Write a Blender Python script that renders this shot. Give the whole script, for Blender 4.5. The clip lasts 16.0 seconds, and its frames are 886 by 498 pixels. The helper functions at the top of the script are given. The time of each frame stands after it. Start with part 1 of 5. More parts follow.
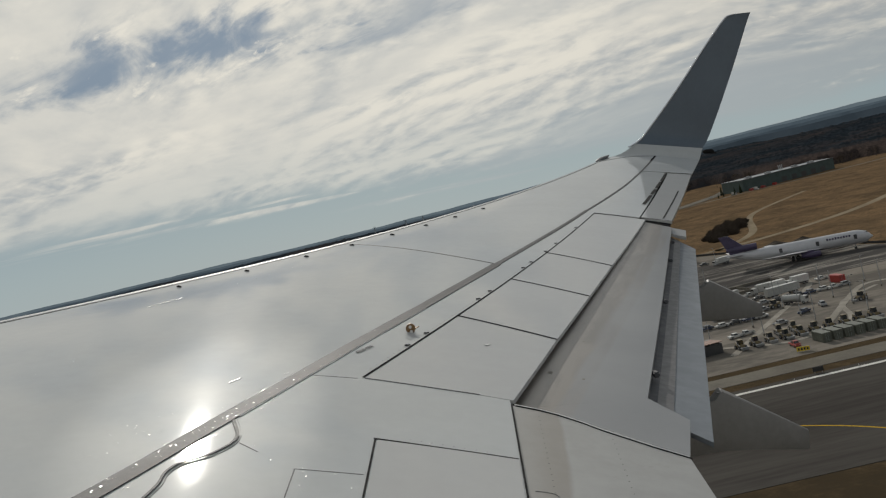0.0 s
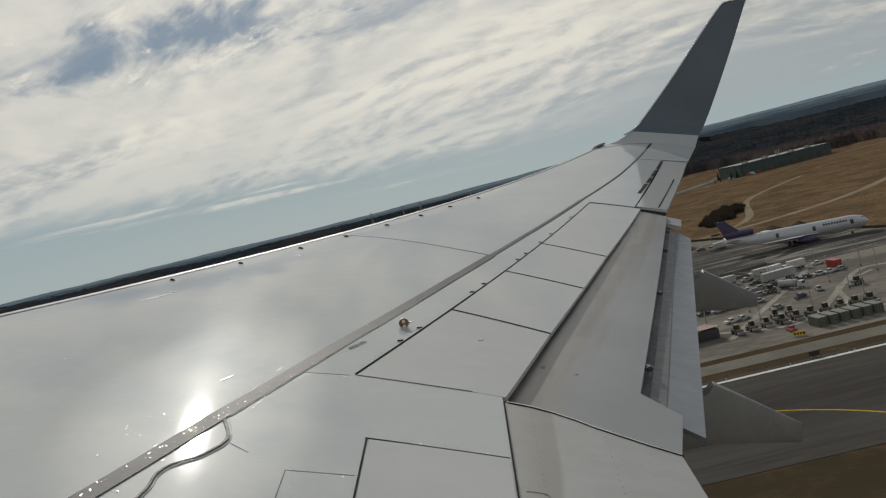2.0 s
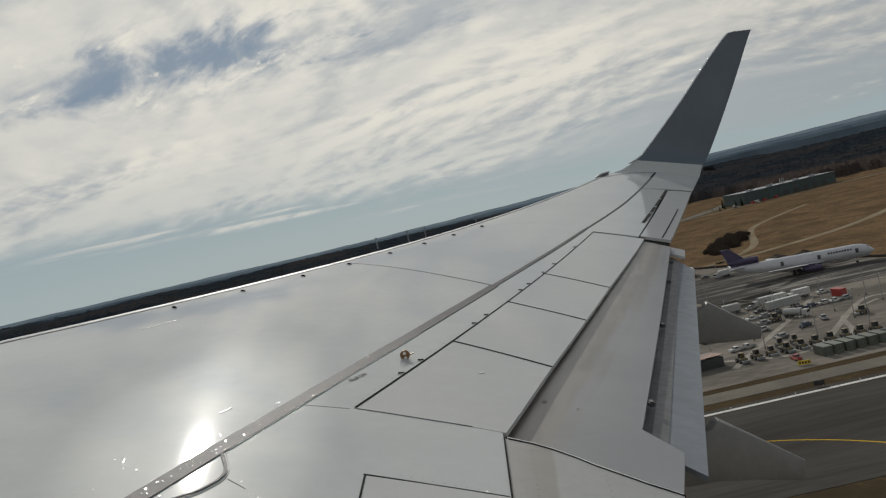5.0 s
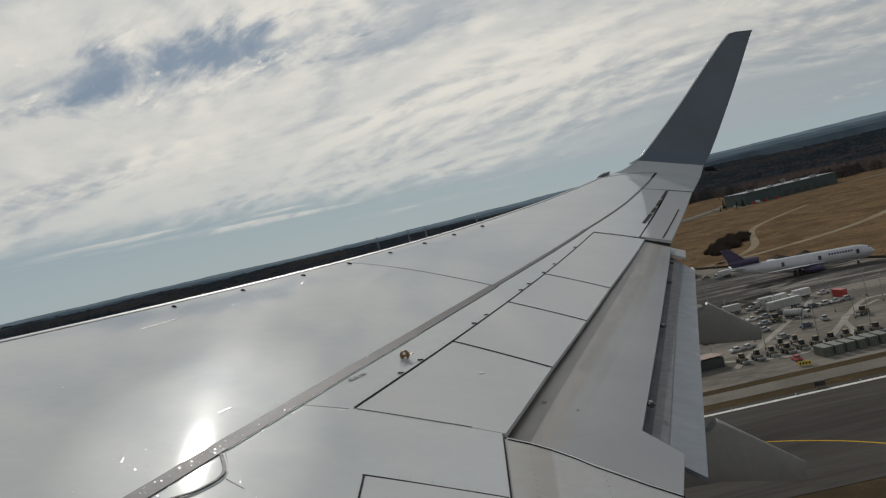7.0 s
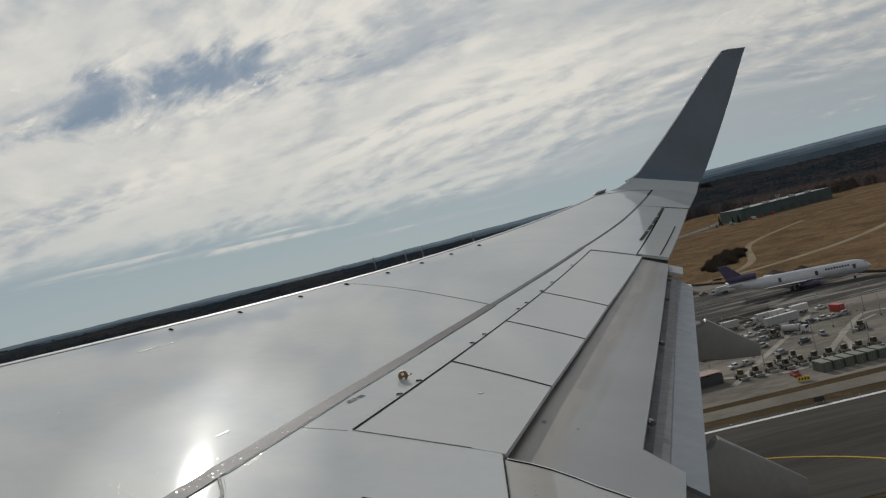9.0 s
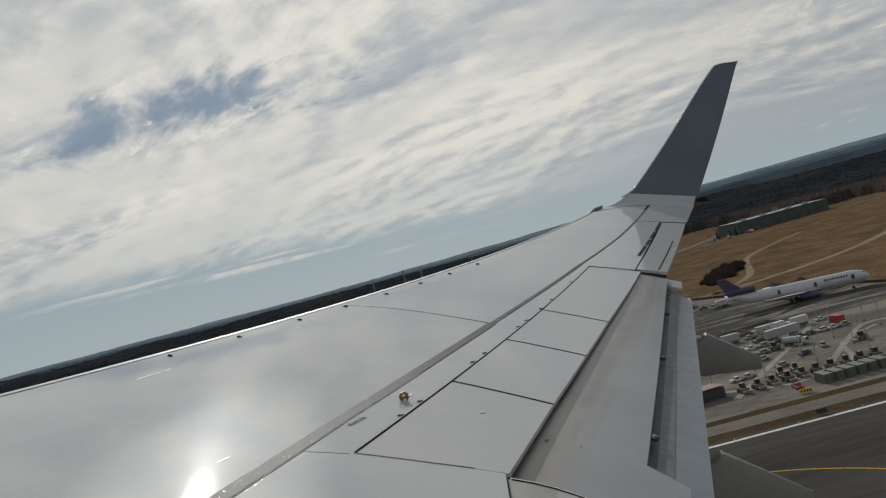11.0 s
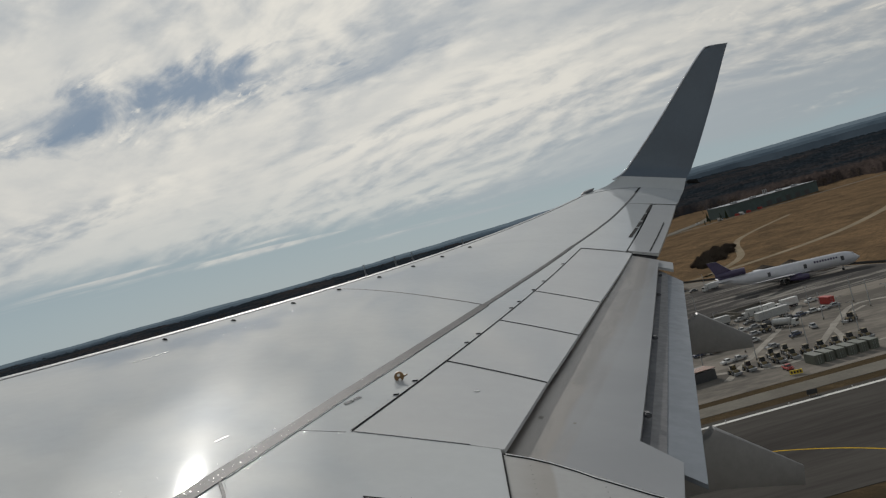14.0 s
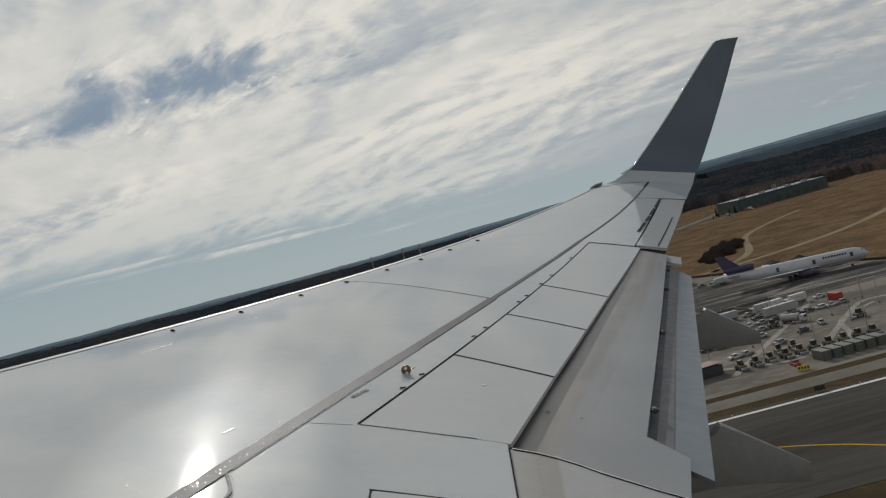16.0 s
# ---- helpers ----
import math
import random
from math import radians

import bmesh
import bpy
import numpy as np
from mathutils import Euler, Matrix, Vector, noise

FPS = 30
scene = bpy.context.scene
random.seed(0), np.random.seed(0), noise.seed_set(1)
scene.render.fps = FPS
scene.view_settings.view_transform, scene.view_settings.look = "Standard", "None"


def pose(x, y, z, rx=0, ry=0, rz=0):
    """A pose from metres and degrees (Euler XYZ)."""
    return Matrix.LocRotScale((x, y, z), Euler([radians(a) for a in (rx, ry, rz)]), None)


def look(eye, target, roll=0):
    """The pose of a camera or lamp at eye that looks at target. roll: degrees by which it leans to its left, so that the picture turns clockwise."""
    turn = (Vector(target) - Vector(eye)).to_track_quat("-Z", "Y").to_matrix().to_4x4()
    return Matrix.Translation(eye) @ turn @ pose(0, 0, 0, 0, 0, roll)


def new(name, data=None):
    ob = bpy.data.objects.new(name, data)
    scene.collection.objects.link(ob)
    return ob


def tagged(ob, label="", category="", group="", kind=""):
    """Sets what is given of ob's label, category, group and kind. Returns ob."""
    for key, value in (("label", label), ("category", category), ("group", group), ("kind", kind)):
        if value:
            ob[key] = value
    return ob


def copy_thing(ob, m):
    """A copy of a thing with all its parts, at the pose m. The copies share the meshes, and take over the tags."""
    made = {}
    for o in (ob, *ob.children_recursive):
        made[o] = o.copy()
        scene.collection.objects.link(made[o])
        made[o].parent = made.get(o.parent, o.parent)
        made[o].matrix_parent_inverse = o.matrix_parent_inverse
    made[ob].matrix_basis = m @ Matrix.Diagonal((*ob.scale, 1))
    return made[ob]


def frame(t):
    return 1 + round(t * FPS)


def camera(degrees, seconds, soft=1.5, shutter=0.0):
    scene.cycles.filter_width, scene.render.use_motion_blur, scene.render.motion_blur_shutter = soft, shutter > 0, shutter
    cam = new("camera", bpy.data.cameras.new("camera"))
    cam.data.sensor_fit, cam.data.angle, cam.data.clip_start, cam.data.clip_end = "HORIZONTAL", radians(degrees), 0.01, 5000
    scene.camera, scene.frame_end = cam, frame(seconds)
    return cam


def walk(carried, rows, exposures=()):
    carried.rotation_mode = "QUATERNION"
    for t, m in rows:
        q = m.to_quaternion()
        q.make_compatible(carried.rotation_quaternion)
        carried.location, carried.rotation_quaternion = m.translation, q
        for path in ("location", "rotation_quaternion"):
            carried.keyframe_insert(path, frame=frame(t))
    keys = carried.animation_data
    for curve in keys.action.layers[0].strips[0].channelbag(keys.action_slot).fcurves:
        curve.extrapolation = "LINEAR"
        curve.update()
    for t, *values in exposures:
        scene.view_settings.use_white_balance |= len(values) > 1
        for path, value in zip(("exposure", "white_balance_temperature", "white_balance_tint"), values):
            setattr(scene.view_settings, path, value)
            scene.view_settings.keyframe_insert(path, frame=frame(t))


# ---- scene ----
FOV = 52.0
cam = camera(FOV, 16.0, soft=1.25)

# ---- where the aircraft hangs over the airfield ----
HEIGHT = 57.0                      # eye above the ground
PITCH, BANK = 10.4, -1.1           # nose up, starboard wing slightly up
AIRCRAFT = Matrix.Translation((0, 0, HEIGHT)) @ Matrix.Rotation(radians(PITCH), 4, "X") @ Matrix.Rotation(radians(BANK), 4, "Y")


def seat(x, y, z, aft, up, lean):
    """The camera at a cabin window, in the aircraft's own axes: x to starboard, y to the nose."""
    a, p = radians(aft), radians(up)
    eye = Vector((x, y, z))
    way = Vector((math.cos(a) * math.cos(p), -math.sin(a) * math.cos(p), math.sin(p)))
    return AIRCRAFT @ look(eye, eye + way, -lean)


SEAT = [
    (0.0, 1.596, -4.985, -0.023, 0.160, -3.408, 2.772),
    (0.5, 1.597, -4.993, -0.014, 0.166, -4.153, 2.810),
    (1.0, 1.606, -4.998, -0.001, 0.213, -4.397, 2.843),
    (1.5, 1.609, -5.001, 0.006, 0.276, -4.252, 2.872),
    (2.0, 1.612, -5.007, 0.017, 0.304, -4.306, 2.945),
    (2.5, 1.613, -5.008, 0.021, 0.368, -4.238, 2.861),
    (3.0, 1.616, -5.010, 0.025, 0.399, -3.901, 2.693),
    (3.5, 1.618, -5.011, 0.033, 0.387, -3.790, 2.441),
    (4.0, 1.619, -5.013, 0.040, 0.289, -3.373, 2.434),
    (6.5, 1.631, -5.024, 0.052, 0.053, -2.446, 2.316),
    (7.0, 1.629, -5.022, 0.050, 0.068, -2.736, 2.259),
    (7.5, 1.627, -5.019, 0.050, 0.142, -2.291, 2.300),
    (8.0, 1.632, -5.019, 0.051, 0.270, -1.879, 2.439),
    (10.5, 1.644, -5.022, 0.050, 0.362, -0.723, 3.887),
    (11.0, 1.646, -5.021, 0.050, 0.504, -0.285, 4.181),
    (11.5, 1.643, -5.018, 0.047, 0.640, -0.219, 4.142),
    (12.0, 1.639, -5.016, 0.038, 0.756, 0.082, 4.139),
    (12.5, 1.634, -5.012, 0.030, 0.926, -0.344, 4.239),
    (13.0, 1.625, -5.009, 0.026, 1.137, -1.283, 4.269),
    (13.5, 1.621, -5.008, 0.026, 1.191, -1.299, 4.484),
    (14.0, 1.619, -5.008, 0.028, 0.982, -1.249, 4.682),
    (14.5, 1.621, -5.008, 0.029, 0.793, -1.149, 4.863),
    (15.0, 1.622, -5.009, 0.033, 0.622, -1.613, 4.762),
    (15.5, 1.621, -5.010, 0.036, 0.519, -1.837, 4.487),
    (16.0, 1.624, -5.007, 0.032, 0.467, -1.665, 4.254),
]
# the picture starts a little brighter and warmer than it ends
walk(cam, [(r[0], seat(*r[1:])) for r in SEAT], [(0.0, 0.03, 6680, 9), (4.0, 0.03, 6680, 9), (6.5, 0.0, 6520, 10), (16.0, 0.0, 6500, 10)])

# ---- sky and sun ----
SUN = Vector((0.883, 0.125, 0.462)).normalized()


def node(tree, kind, inputs=(), **settings):
    n = tree.nodes.new(kind)
    if "operation" in settings:
        n.operation = settings["operation"]
    if "use_clamp" in settings:
        n.use_clamp = settings["use_clamp"]
    if "interpolation_type" in settings:
        n.interpolation_type = settings["interpolation_type"]
    if "data_type" in settings:
        n.data_type, n.blend_type = settings["data_type"], settings["blend_type"]
    for k, v in dict(inputs).items():
        if isinstance(v, bpy.types.NodeSocket):
            tree.links.new(v, n.inputs[k])
        else:
            n.inputs[k].default_value = v
    return n


def maths(tree, op, a, b=0.0, clamp=False):
    return node(tree, "ShaderNodeMath", {0: a, 1: b}, operation=op, use_clamp=clamp).outputs[0]


def ramp(tree, value, low, high, a=0.0, b=1.0):
    return node(tree, "ShaderNodeMapRange", {0: value, 1: low, 2: high, 3: a, 4: b}, interpolation_type="SMOOTHSTEP").outputs[0]


def mixed(tree, f, a, b, how="MIX"):
    n = node(tree, "ShaderNodeMix", {0: f, 6: a, 7: b}, data_type="RGBA", blend_type=how)
    return n.outputs[2]


def noise_tex(tree, vector, scale, detail=4.0, rough=0.55, distort=0.0):
    return node(tree, "ShaderNodeTexNoise", {"Vector": vector, "Scale": scale, "Detail": detail, "Roughness": rough, "Distortion": distort}).outputs[0]


def make_sky():
    world = bpy.data.worlds.new("sky")
    scene.world = world
    world.use_nodes = True
    t = world.node_tree
    t.nodes.clear()
    sky = node(t, "ShaderNodeTexSky")
    sky.sky_type, sky.sun_disc = "NISHITA", False
    sky.sun_elevation, sky.sun_rotation = math.asin(SUN.z), math.atan2(SUN.x, SUN.y)
    sky.air_density, sky.dust_density, sky.ozone_density = 1.0, 0.2, 2.0
    clear = node(t, "ShaderNodeBackground", {"Color": sky.outputs[0], "Strength": 0.05})
    way = node(t, "ShaderNodeTexCoord").outputs["Generated"]
    xyz = node(t, "ShaderNodeSeparateXYZ", {0: way})
    up = maths(t, "MAXIMUM", xyz.outputs[2], 0.0)
    near = node(t, "ShaderNodeVectorMath", {0: way, 1: SUN}, operation="DOT_PRODUCT").outputs["Value"]

    def total(*terms):
        s = terms[0]
        for k in terms[1:]:
            s = maths(t, "ADD", s, k)
        return s

    def times(a, b):
        return maths(t, "MULTIPLY", a, b)

    def mid0(a):
        return maths(t, "SUBTRACT", a, 0.5)

    # the cloud deck from below, in perspective; its first axis runs along the wind
    deep = maths(t, "ADD", up, 0.22)
    flat = node(t, "ShaderNodeCombineXYZ", {0: maths(t, "DIVIDE", xyz.outputs[0], deep), 1: maths(t, "DIVIDE", xyz.outputs[1], deep), 2: times(up, 1.5)}).outputs[0]
    wind = node(t, "ShaderNodeMapping", {"Vector": flat, "Rotation": (0, 0, radians(-62))}).outputs[0]
    bend = node(t, "ShaderNodeTexNoise", {"Vector": wind, "Scale": 0.5, "Detail": 2.0, "Roughness": 0.5}).outputs["Color"]
    bend = node(t, "ShaderNodeVectorMath", {0: node(t, "ShaderNodeVectorMath", {0: bend, 1: (0.5, 0.5, 0.5)}, operation="SUBTRACT").outputs[0], 1: (1.1, 0.8, 0.0)}, operation="MULTIPLY").outputs[0]
    wind = node(t, "ShaderNodeVectorMath", {0: wind, 1: bend}, operation="ADD").outputs[0]

    def layer(at, stretch, scale, place, detail, rough, distort):
        v = node(t, "ShaderNodeMapping", {"Vector": at, "Scale": stretch, "Location": place}).outputs[0]
        return noise_tex(t, v, scale, detail, rough, distort)

    def deck(at):
        """Thickness of the cloud: long rolls, lumps along them and small tufts."""
        rolls = layer(at, (0.34, 1.0, 1.0), 1.15, (3.1, 0.4, 0.0), 4, 0.5, 0.3)
        lumps = layer(at, (0.66, 1.0, 1.0), 3.2, (1.7, 2.2, 0.0), 5, 0.52, 0.35)
        tufts = layer(at, (0.9, 1.0, 1.0), 9.0, (0.3, 5.1, 0.0), 5, 0.55, 0.3)
        return total(times(rolls, 0.48), times(lumps, 0.32), times(tufts, 0.20))

    thick = deck(wind)
    lit_side = node(t, "ShaderNodeVectorMath", {0: wind, 1: (0.02, 0.065, 0.0)}, operation="ADD").outputs[0]
    relief = maths(t, "SUBTRACT", thick, deck(lit_side))
    # broad smooth stretches lie between those with crisp folds
    crisp = layer(wind, (0.45, 1.0, 1.0), 1.5, (5.2, 8.4, 0.0), 3, 0.5, 0.4)
    relief = times(relief, ramp(t, crisp, 0.36, 0.58, 0.35, 1.3))
    veils = layer(wind, (0.26, 1.0, 1.0), 0.95, (7.7, 1.3, 0.0), 3, 0.5, 0.2)
    # thin places in the deck, where the blue shows between small bright puffs
    tuft = layer(wind, (0.7, 1.0, 1.0), 6.0, (2.3, 0.1, 0.0), 7, 0.6, 0.6)
    body, pit = thick, 0.0
    for centre, size, depth, squash in (((0.928, 0.293, 0.222), 0.150, 0.27, 3.4), ((0.960, 0.150, 0.224), 0.125, 0.24, 4.4), ((0.986, 0.080, 0.137), 0.085, 0.12, 6.0),
                                        ((0.975, 0.02, 0.285), 0.09, 0.05, 2.5), ((0.87, -0.47, 0.135), 0.16, 0.13, 2.4), ((0.90, 0.42, 0.19), 0.09, 0.13, 4.0)):
        away = node(t, "ShaderNodeVectorMath", {0: way, 1: centre}, operation="SUBTRACT").outputs[0]
        away = node(t, "ShaderNodeVectorMath", {0: away, 1: (1.0, 0.72, squash)}, operation="MULTIPLY").outputs[0]
        far = node(t, "ShaderNodeVectorMath", {0: away}, operation="LENGTH").outputs["Value"]
        far = total(far, times(mid0(tuft), 0.34), times(mid0(thick), 0.30))
        pit = total(pit, ramp(t, far, 0.0, size * 1.3, depth, 0.0))
    body = maths(t, "SUBTRACT", body, pit)
    # the deck thins towards the tail
    body = maths(t, "SUBTRACT", body, ramp(t, times(xyz.outputs[1], -1.0), 0.20, 0.50, 0.0, 0.06))
    body = maths(t, "SUBTRACT", body, times(ramp(t, up, 0.30, 0.62, 0.0, 0.24), ramp(t, near, 0.93, 0.985, 1.0, 0.15)))
    cover = ramp(t, body, 0.06, 0.45)
    # wisps and small bright puffs hang in the blue
    wisps = layer(wind, (0.3, 1.0, 1.0), 3.4, (4.4, 6.6, 0.0), 4, 0.55, 0.4)
    fluff = layer(wind, (0.75, 1.0, 1.0), 10.0, (8.8, 2.9, 0.0), 5, 0.6, 0.5)
    puffs = times(ramp(t, total(fluff, times(mid0(wisps), 0.5)), 0.55, 0.66), ramp(t, pit, 0.02, 0.10))
    cover = maths(t, "MAXIMUM", cover, maths(t, "MAXIMUM", ramp(t, wisps, 0.36, 0.66, 0.0, 0.55), times(puffs, 0.85)))
    # the deck ends in a ragged edge a few degrees above the horizon, lower on one side
    rim = maths(t, "SUBTRACT", xyz.outputs[2], times(xyz.outputs[1], 0.033))
    rim = total(rim, times(mid0(veils), 0.05), times(mid0(thick), 0.07))
    cover = times(cover, times(ramp(t, rim, 0.034, 0.060, 0.0, 1.0), ramp(t, rim, 0.05, 0.13, 0.62, 1.0)))
    # long thin bars of cloud low down
    bars = noise_tex(t, node(t, "ShaderNodeMapping", {"Vector": way, "Scale": (2.0, 2.0, 46.0)}).outputs[0], 1.6, 4, 0.5, 0.3)
    bars = times(ramp(t, bars, 0.52, 0.66), times(ramp(t, rim, 0.022, 0.034), ramp(t, rim, 0.042, 0.06, 1.0, 0.0)))
    cover = maths(t, "MAXIMUM", cover, times(bars, 0.75))
    # thin cloud glows round the sun
    glow = total(ramp(t, near, 0.70, 1.0, 0.85, 1.06), ramp(t, near, 0.986, 1.0, 0.0, 2.4))
    # folds turned to the light are warm white, thick undersides grey
    shade = total(0.36, times(relief, 5.4), times(maths(t, "SUBTRACT", 0.5, thick), 1.15), times(mid0(veils), -2.2), ramp(t, times(xyz.outputs[1], -1.0), 0.05, 0.40, 0.06, -0.22))
    shade = total(shade, times(puffs, 0.4), ramp(t, rim, 0.050, 0.060, 0.0, 0.16), ramp(t, rim, 0.062, 0.085, 0.0, -0.16))
    colour = mixed(t, ramp(t, shade, 0.0, 1.05), (0.397, 0.426, 0.447, 1), (0.714, 0.692, 0.630, 1))
    colour = mixed(t, 1.0, colour, node(t, "ShaderNodeCombineXYZ", {0: glow, 1: glow, 2: glow}).outputs[0], "MULTIPLY")
    cloud = node(t, "ShaderNodeBackground", {"Color": colour, "Strength": 1.0})
    # a high milky veil thins the blue, most of all near the horizon
    hazy = mixed(t, ramp(t, xyz.outputs[2], 0.0, 0.18), (0.31, 0.39, 0.43, 1), (0.20, 0.255, 0.325, 1))
    veil = node(t, "ShaderNodeBackground", {"Color": hazy, "Strength": 1.0})
    thin = node(t, "ShaderNodeMixShader", {0: ramp(t, xyz.outputs[2], 0.0, 0.35, 0.92, 0.7), 1: clear.outputs[0], 2: veil.outputs[0]})
    both = node(t, "ShaderNodeMixShader", {0: cover, 1: thin.outputs[0], 2: cloud.outputs[0]})
    t.links.new(both.outputs[0], node(t, "ShaderNodeOutputWorld").inputs[0])


make_sky()
lamp = bpy.data.lights.new("sun", "SUN")
lamp.energy, lamp.angle, lamp.color = 2.7, radians(1.1), (1.0, 0.965, 0.91)
new("sun", lamp).matrix_world = look((0, 0, 300), Vector((0, 0, 300)) - SUN)


# ---- materials ----
def surface(name, base, second=None, rough=0.5, metal=0.0, scale=3.0, fine=40.0, bump=0.0, coat=0.0, coat_rough=0.1, mix=(0.35, 0.65), per_piece=0.0, bump_scale=None, stretch=(1, 1, 1), spec=0.5, even=False, bump_detail=5):
    """Paint, earth or cloth with variation at two scales and fine relief."""
    m = bpy.data.materials.new(name)
    m.use_nodes = True
    t = m.node_tree
    p = t.nodes["Principled BSDF"]
    at = node(t, "ShaderNodeMapping", {"Vector": node(t, "ShaderNodeTexCoord").outputs["Object"], "Scale": stretch}).outputs[0]
    second = second or tuple(c * 0.85 for c in base)
    a = noise_tex(t, at, scale, 5, 0.6, 0.3)
    b = noise_tex(t, at, fine, 4, 0.6)
    f = ramp(t, maths(t, "ADD", maths(t, "MULTIPLY", a, 0.7), maths(t, "MULTIPLY", b, 0.3)), *mix)
    c = mixed(t, f, (*base, 1), (*second, 1))
    if per_piece:
        r = node(t, "ShaderNodeObjectInfo").outputs["Random"]
        c = node(t, "ShaderNodeHueSaturation", {"Value": maths(t, "ADD", maths(t, "MULTIPLY", r, per_piece), 1 - per_piece / 2), "Color": c}).outputs[0]
    t.links.new(c, p.inputs["Base Color"])
    p.inputs["Roughness"].default_value = rough
    if not even:
        t.links.new(ramp(t, b, 0.3, 0.7, rough * 0.88, min(1, rough * 1.12)), p.inputs["Roughness"])
    p.inputs["Metallic"].default_value = metal
    p.inputs["Specular IOR Level"].default_value = spec
    p.inputs["Coat Weight"].default_value = coat
    p.inputs["Coat Roughness"].default_value = coat_rough
    if bump:
        h = noise_tex(t, at, bump_scale or fine, bump_detail, 0.6)
        n = node(t, "ShaderNodeBump", {"Height": h, "Strength": bump, "Distance": 0.02})
        t.links.new(n.outputs[0], p.inputs["Normal"])
    return m


WING = surface("wing_paint", (0.442, 0.458, 0.462), (0.410, 0.426, 0.430), 0.26, scale=0.7, fine=14, coat=0.58, coat_rough=0.034, spec=0.0004, even=True, bump=0.03, bump_scale=1.3, bump_detail=1)
PANEL = surface("panel_paint", (0.436, 0.442, 0.442), (0.413, 0.418, 0.419), 0.6, scale=0.9, fine=12, coat=0.58, coat_rough=0.05, spec=0.0, even=True, bump=0.03, bump_scale=0.9, bump_detail=1)
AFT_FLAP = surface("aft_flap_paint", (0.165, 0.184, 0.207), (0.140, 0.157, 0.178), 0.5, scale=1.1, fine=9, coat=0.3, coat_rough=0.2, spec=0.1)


def flap_paint():
    """Blue-grey paint, toned down for the flap's unbuilt tilt; brown grime, drawn out by the airflow, lies along the
    flap's front edge.
    """
    m = bpy.data.materials.new("flap_paint")
    m.use_nodes = True
    t = m.node_tree
    p = t.nodes["Principled BSDF"]
    at = node(t, "ShaderNodeTexCoord").outputs["Object"]
    xyz = node(t, "ShaderNodeSeparateXYZ", {0: at})
    aft = maths(t, "SUBTRACT", maths(t, "MULTIPLY", xyz.outputs[1], -1.0), maths(t, "ADD", maths(t, "MULTIPLY", xyz.outputs[0], 0.325), 2.963))
    flow = node(t, "ShaderNodeMapping", {"Vector": at, "Rotation": (0, 0, radians(17))}).outputs[0]
    flow = node(t, "ShaderNodeMapping", {"Vector": flow, "Scale": (0.45, 2.4, 1.0)}).outputs[0]
    a = noise_tex(t, flow, 3.0, 5, 0.6, 0.4)
    b = noise_tex(t, at, 1.1, 4, 0.55)
    grime = ramp(t, maths(t, "ADD", aft, maths(t, "MULTIPLY", maths(t, "SUBTRACT", a, 0.5), 0.10)), 0.745, 0.80, 1.0, 0.0)
    # base tone includes the weaker light on a flap tilted down
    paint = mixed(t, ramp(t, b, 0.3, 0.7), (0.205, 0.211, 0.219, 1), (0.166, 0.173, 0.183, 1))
    soot = mixed(t, ramp(t, a, 0.36, 0.64), (0.190, 0.167, 0.144, 1), (0.118, 0.104, 0.092, 1))
    col = mixed(t, maths(t, "MULTIPLY", grime, 0.85), paint, soot)
    # a second, fainter film of dirt reaches further aft
    film = maths(t, "MULTIPLY", ramp(t, aft, 0.84, 0.87, 1.0, 0.0), ramp(t, b, 0.35, 0.6, 0.15, 0.4))
    col = mixed(t, film, col, soot)
    # one long smear of grime, widening outboard
    off = maths(t, "ABSOLUTE", maths(t, "SUBTRACT", maths(t, "MULTIPLY", xyz.outputs[1], -1.0), maths(t, "ADD", maths(t, "MULTIPLY", xyz.outputs[0], 0.30), 3.97)))
    off = maths(t, "ADD", off, maths(t, "MULTIPLY", maths(t, "SUBTRACT", a, 0.5), 0.12))
    smear = maths(t, "MULTIPLY", ramp(t, off, 0.012, 0.05, 0.75, 0.0), maths(t, "MULTIPLY", ramp(t, xyz.outputs[0], 7.4, 9.0), ramp(t, xyz.outputs[0], 10.3, 10.8, 1.0, 0.0)))
    t.links.new(mixed(t, smear, col, (0.128, 0.117, 0.106, 1)), p.inputs["Base Color"])
    p.inputs["Roughness"].default_value = 0.42
    p.inputs["Coat Weight"].default_value = 0.3
    p.inputs["Coat Roughness"].default_value = 0.22
    return m


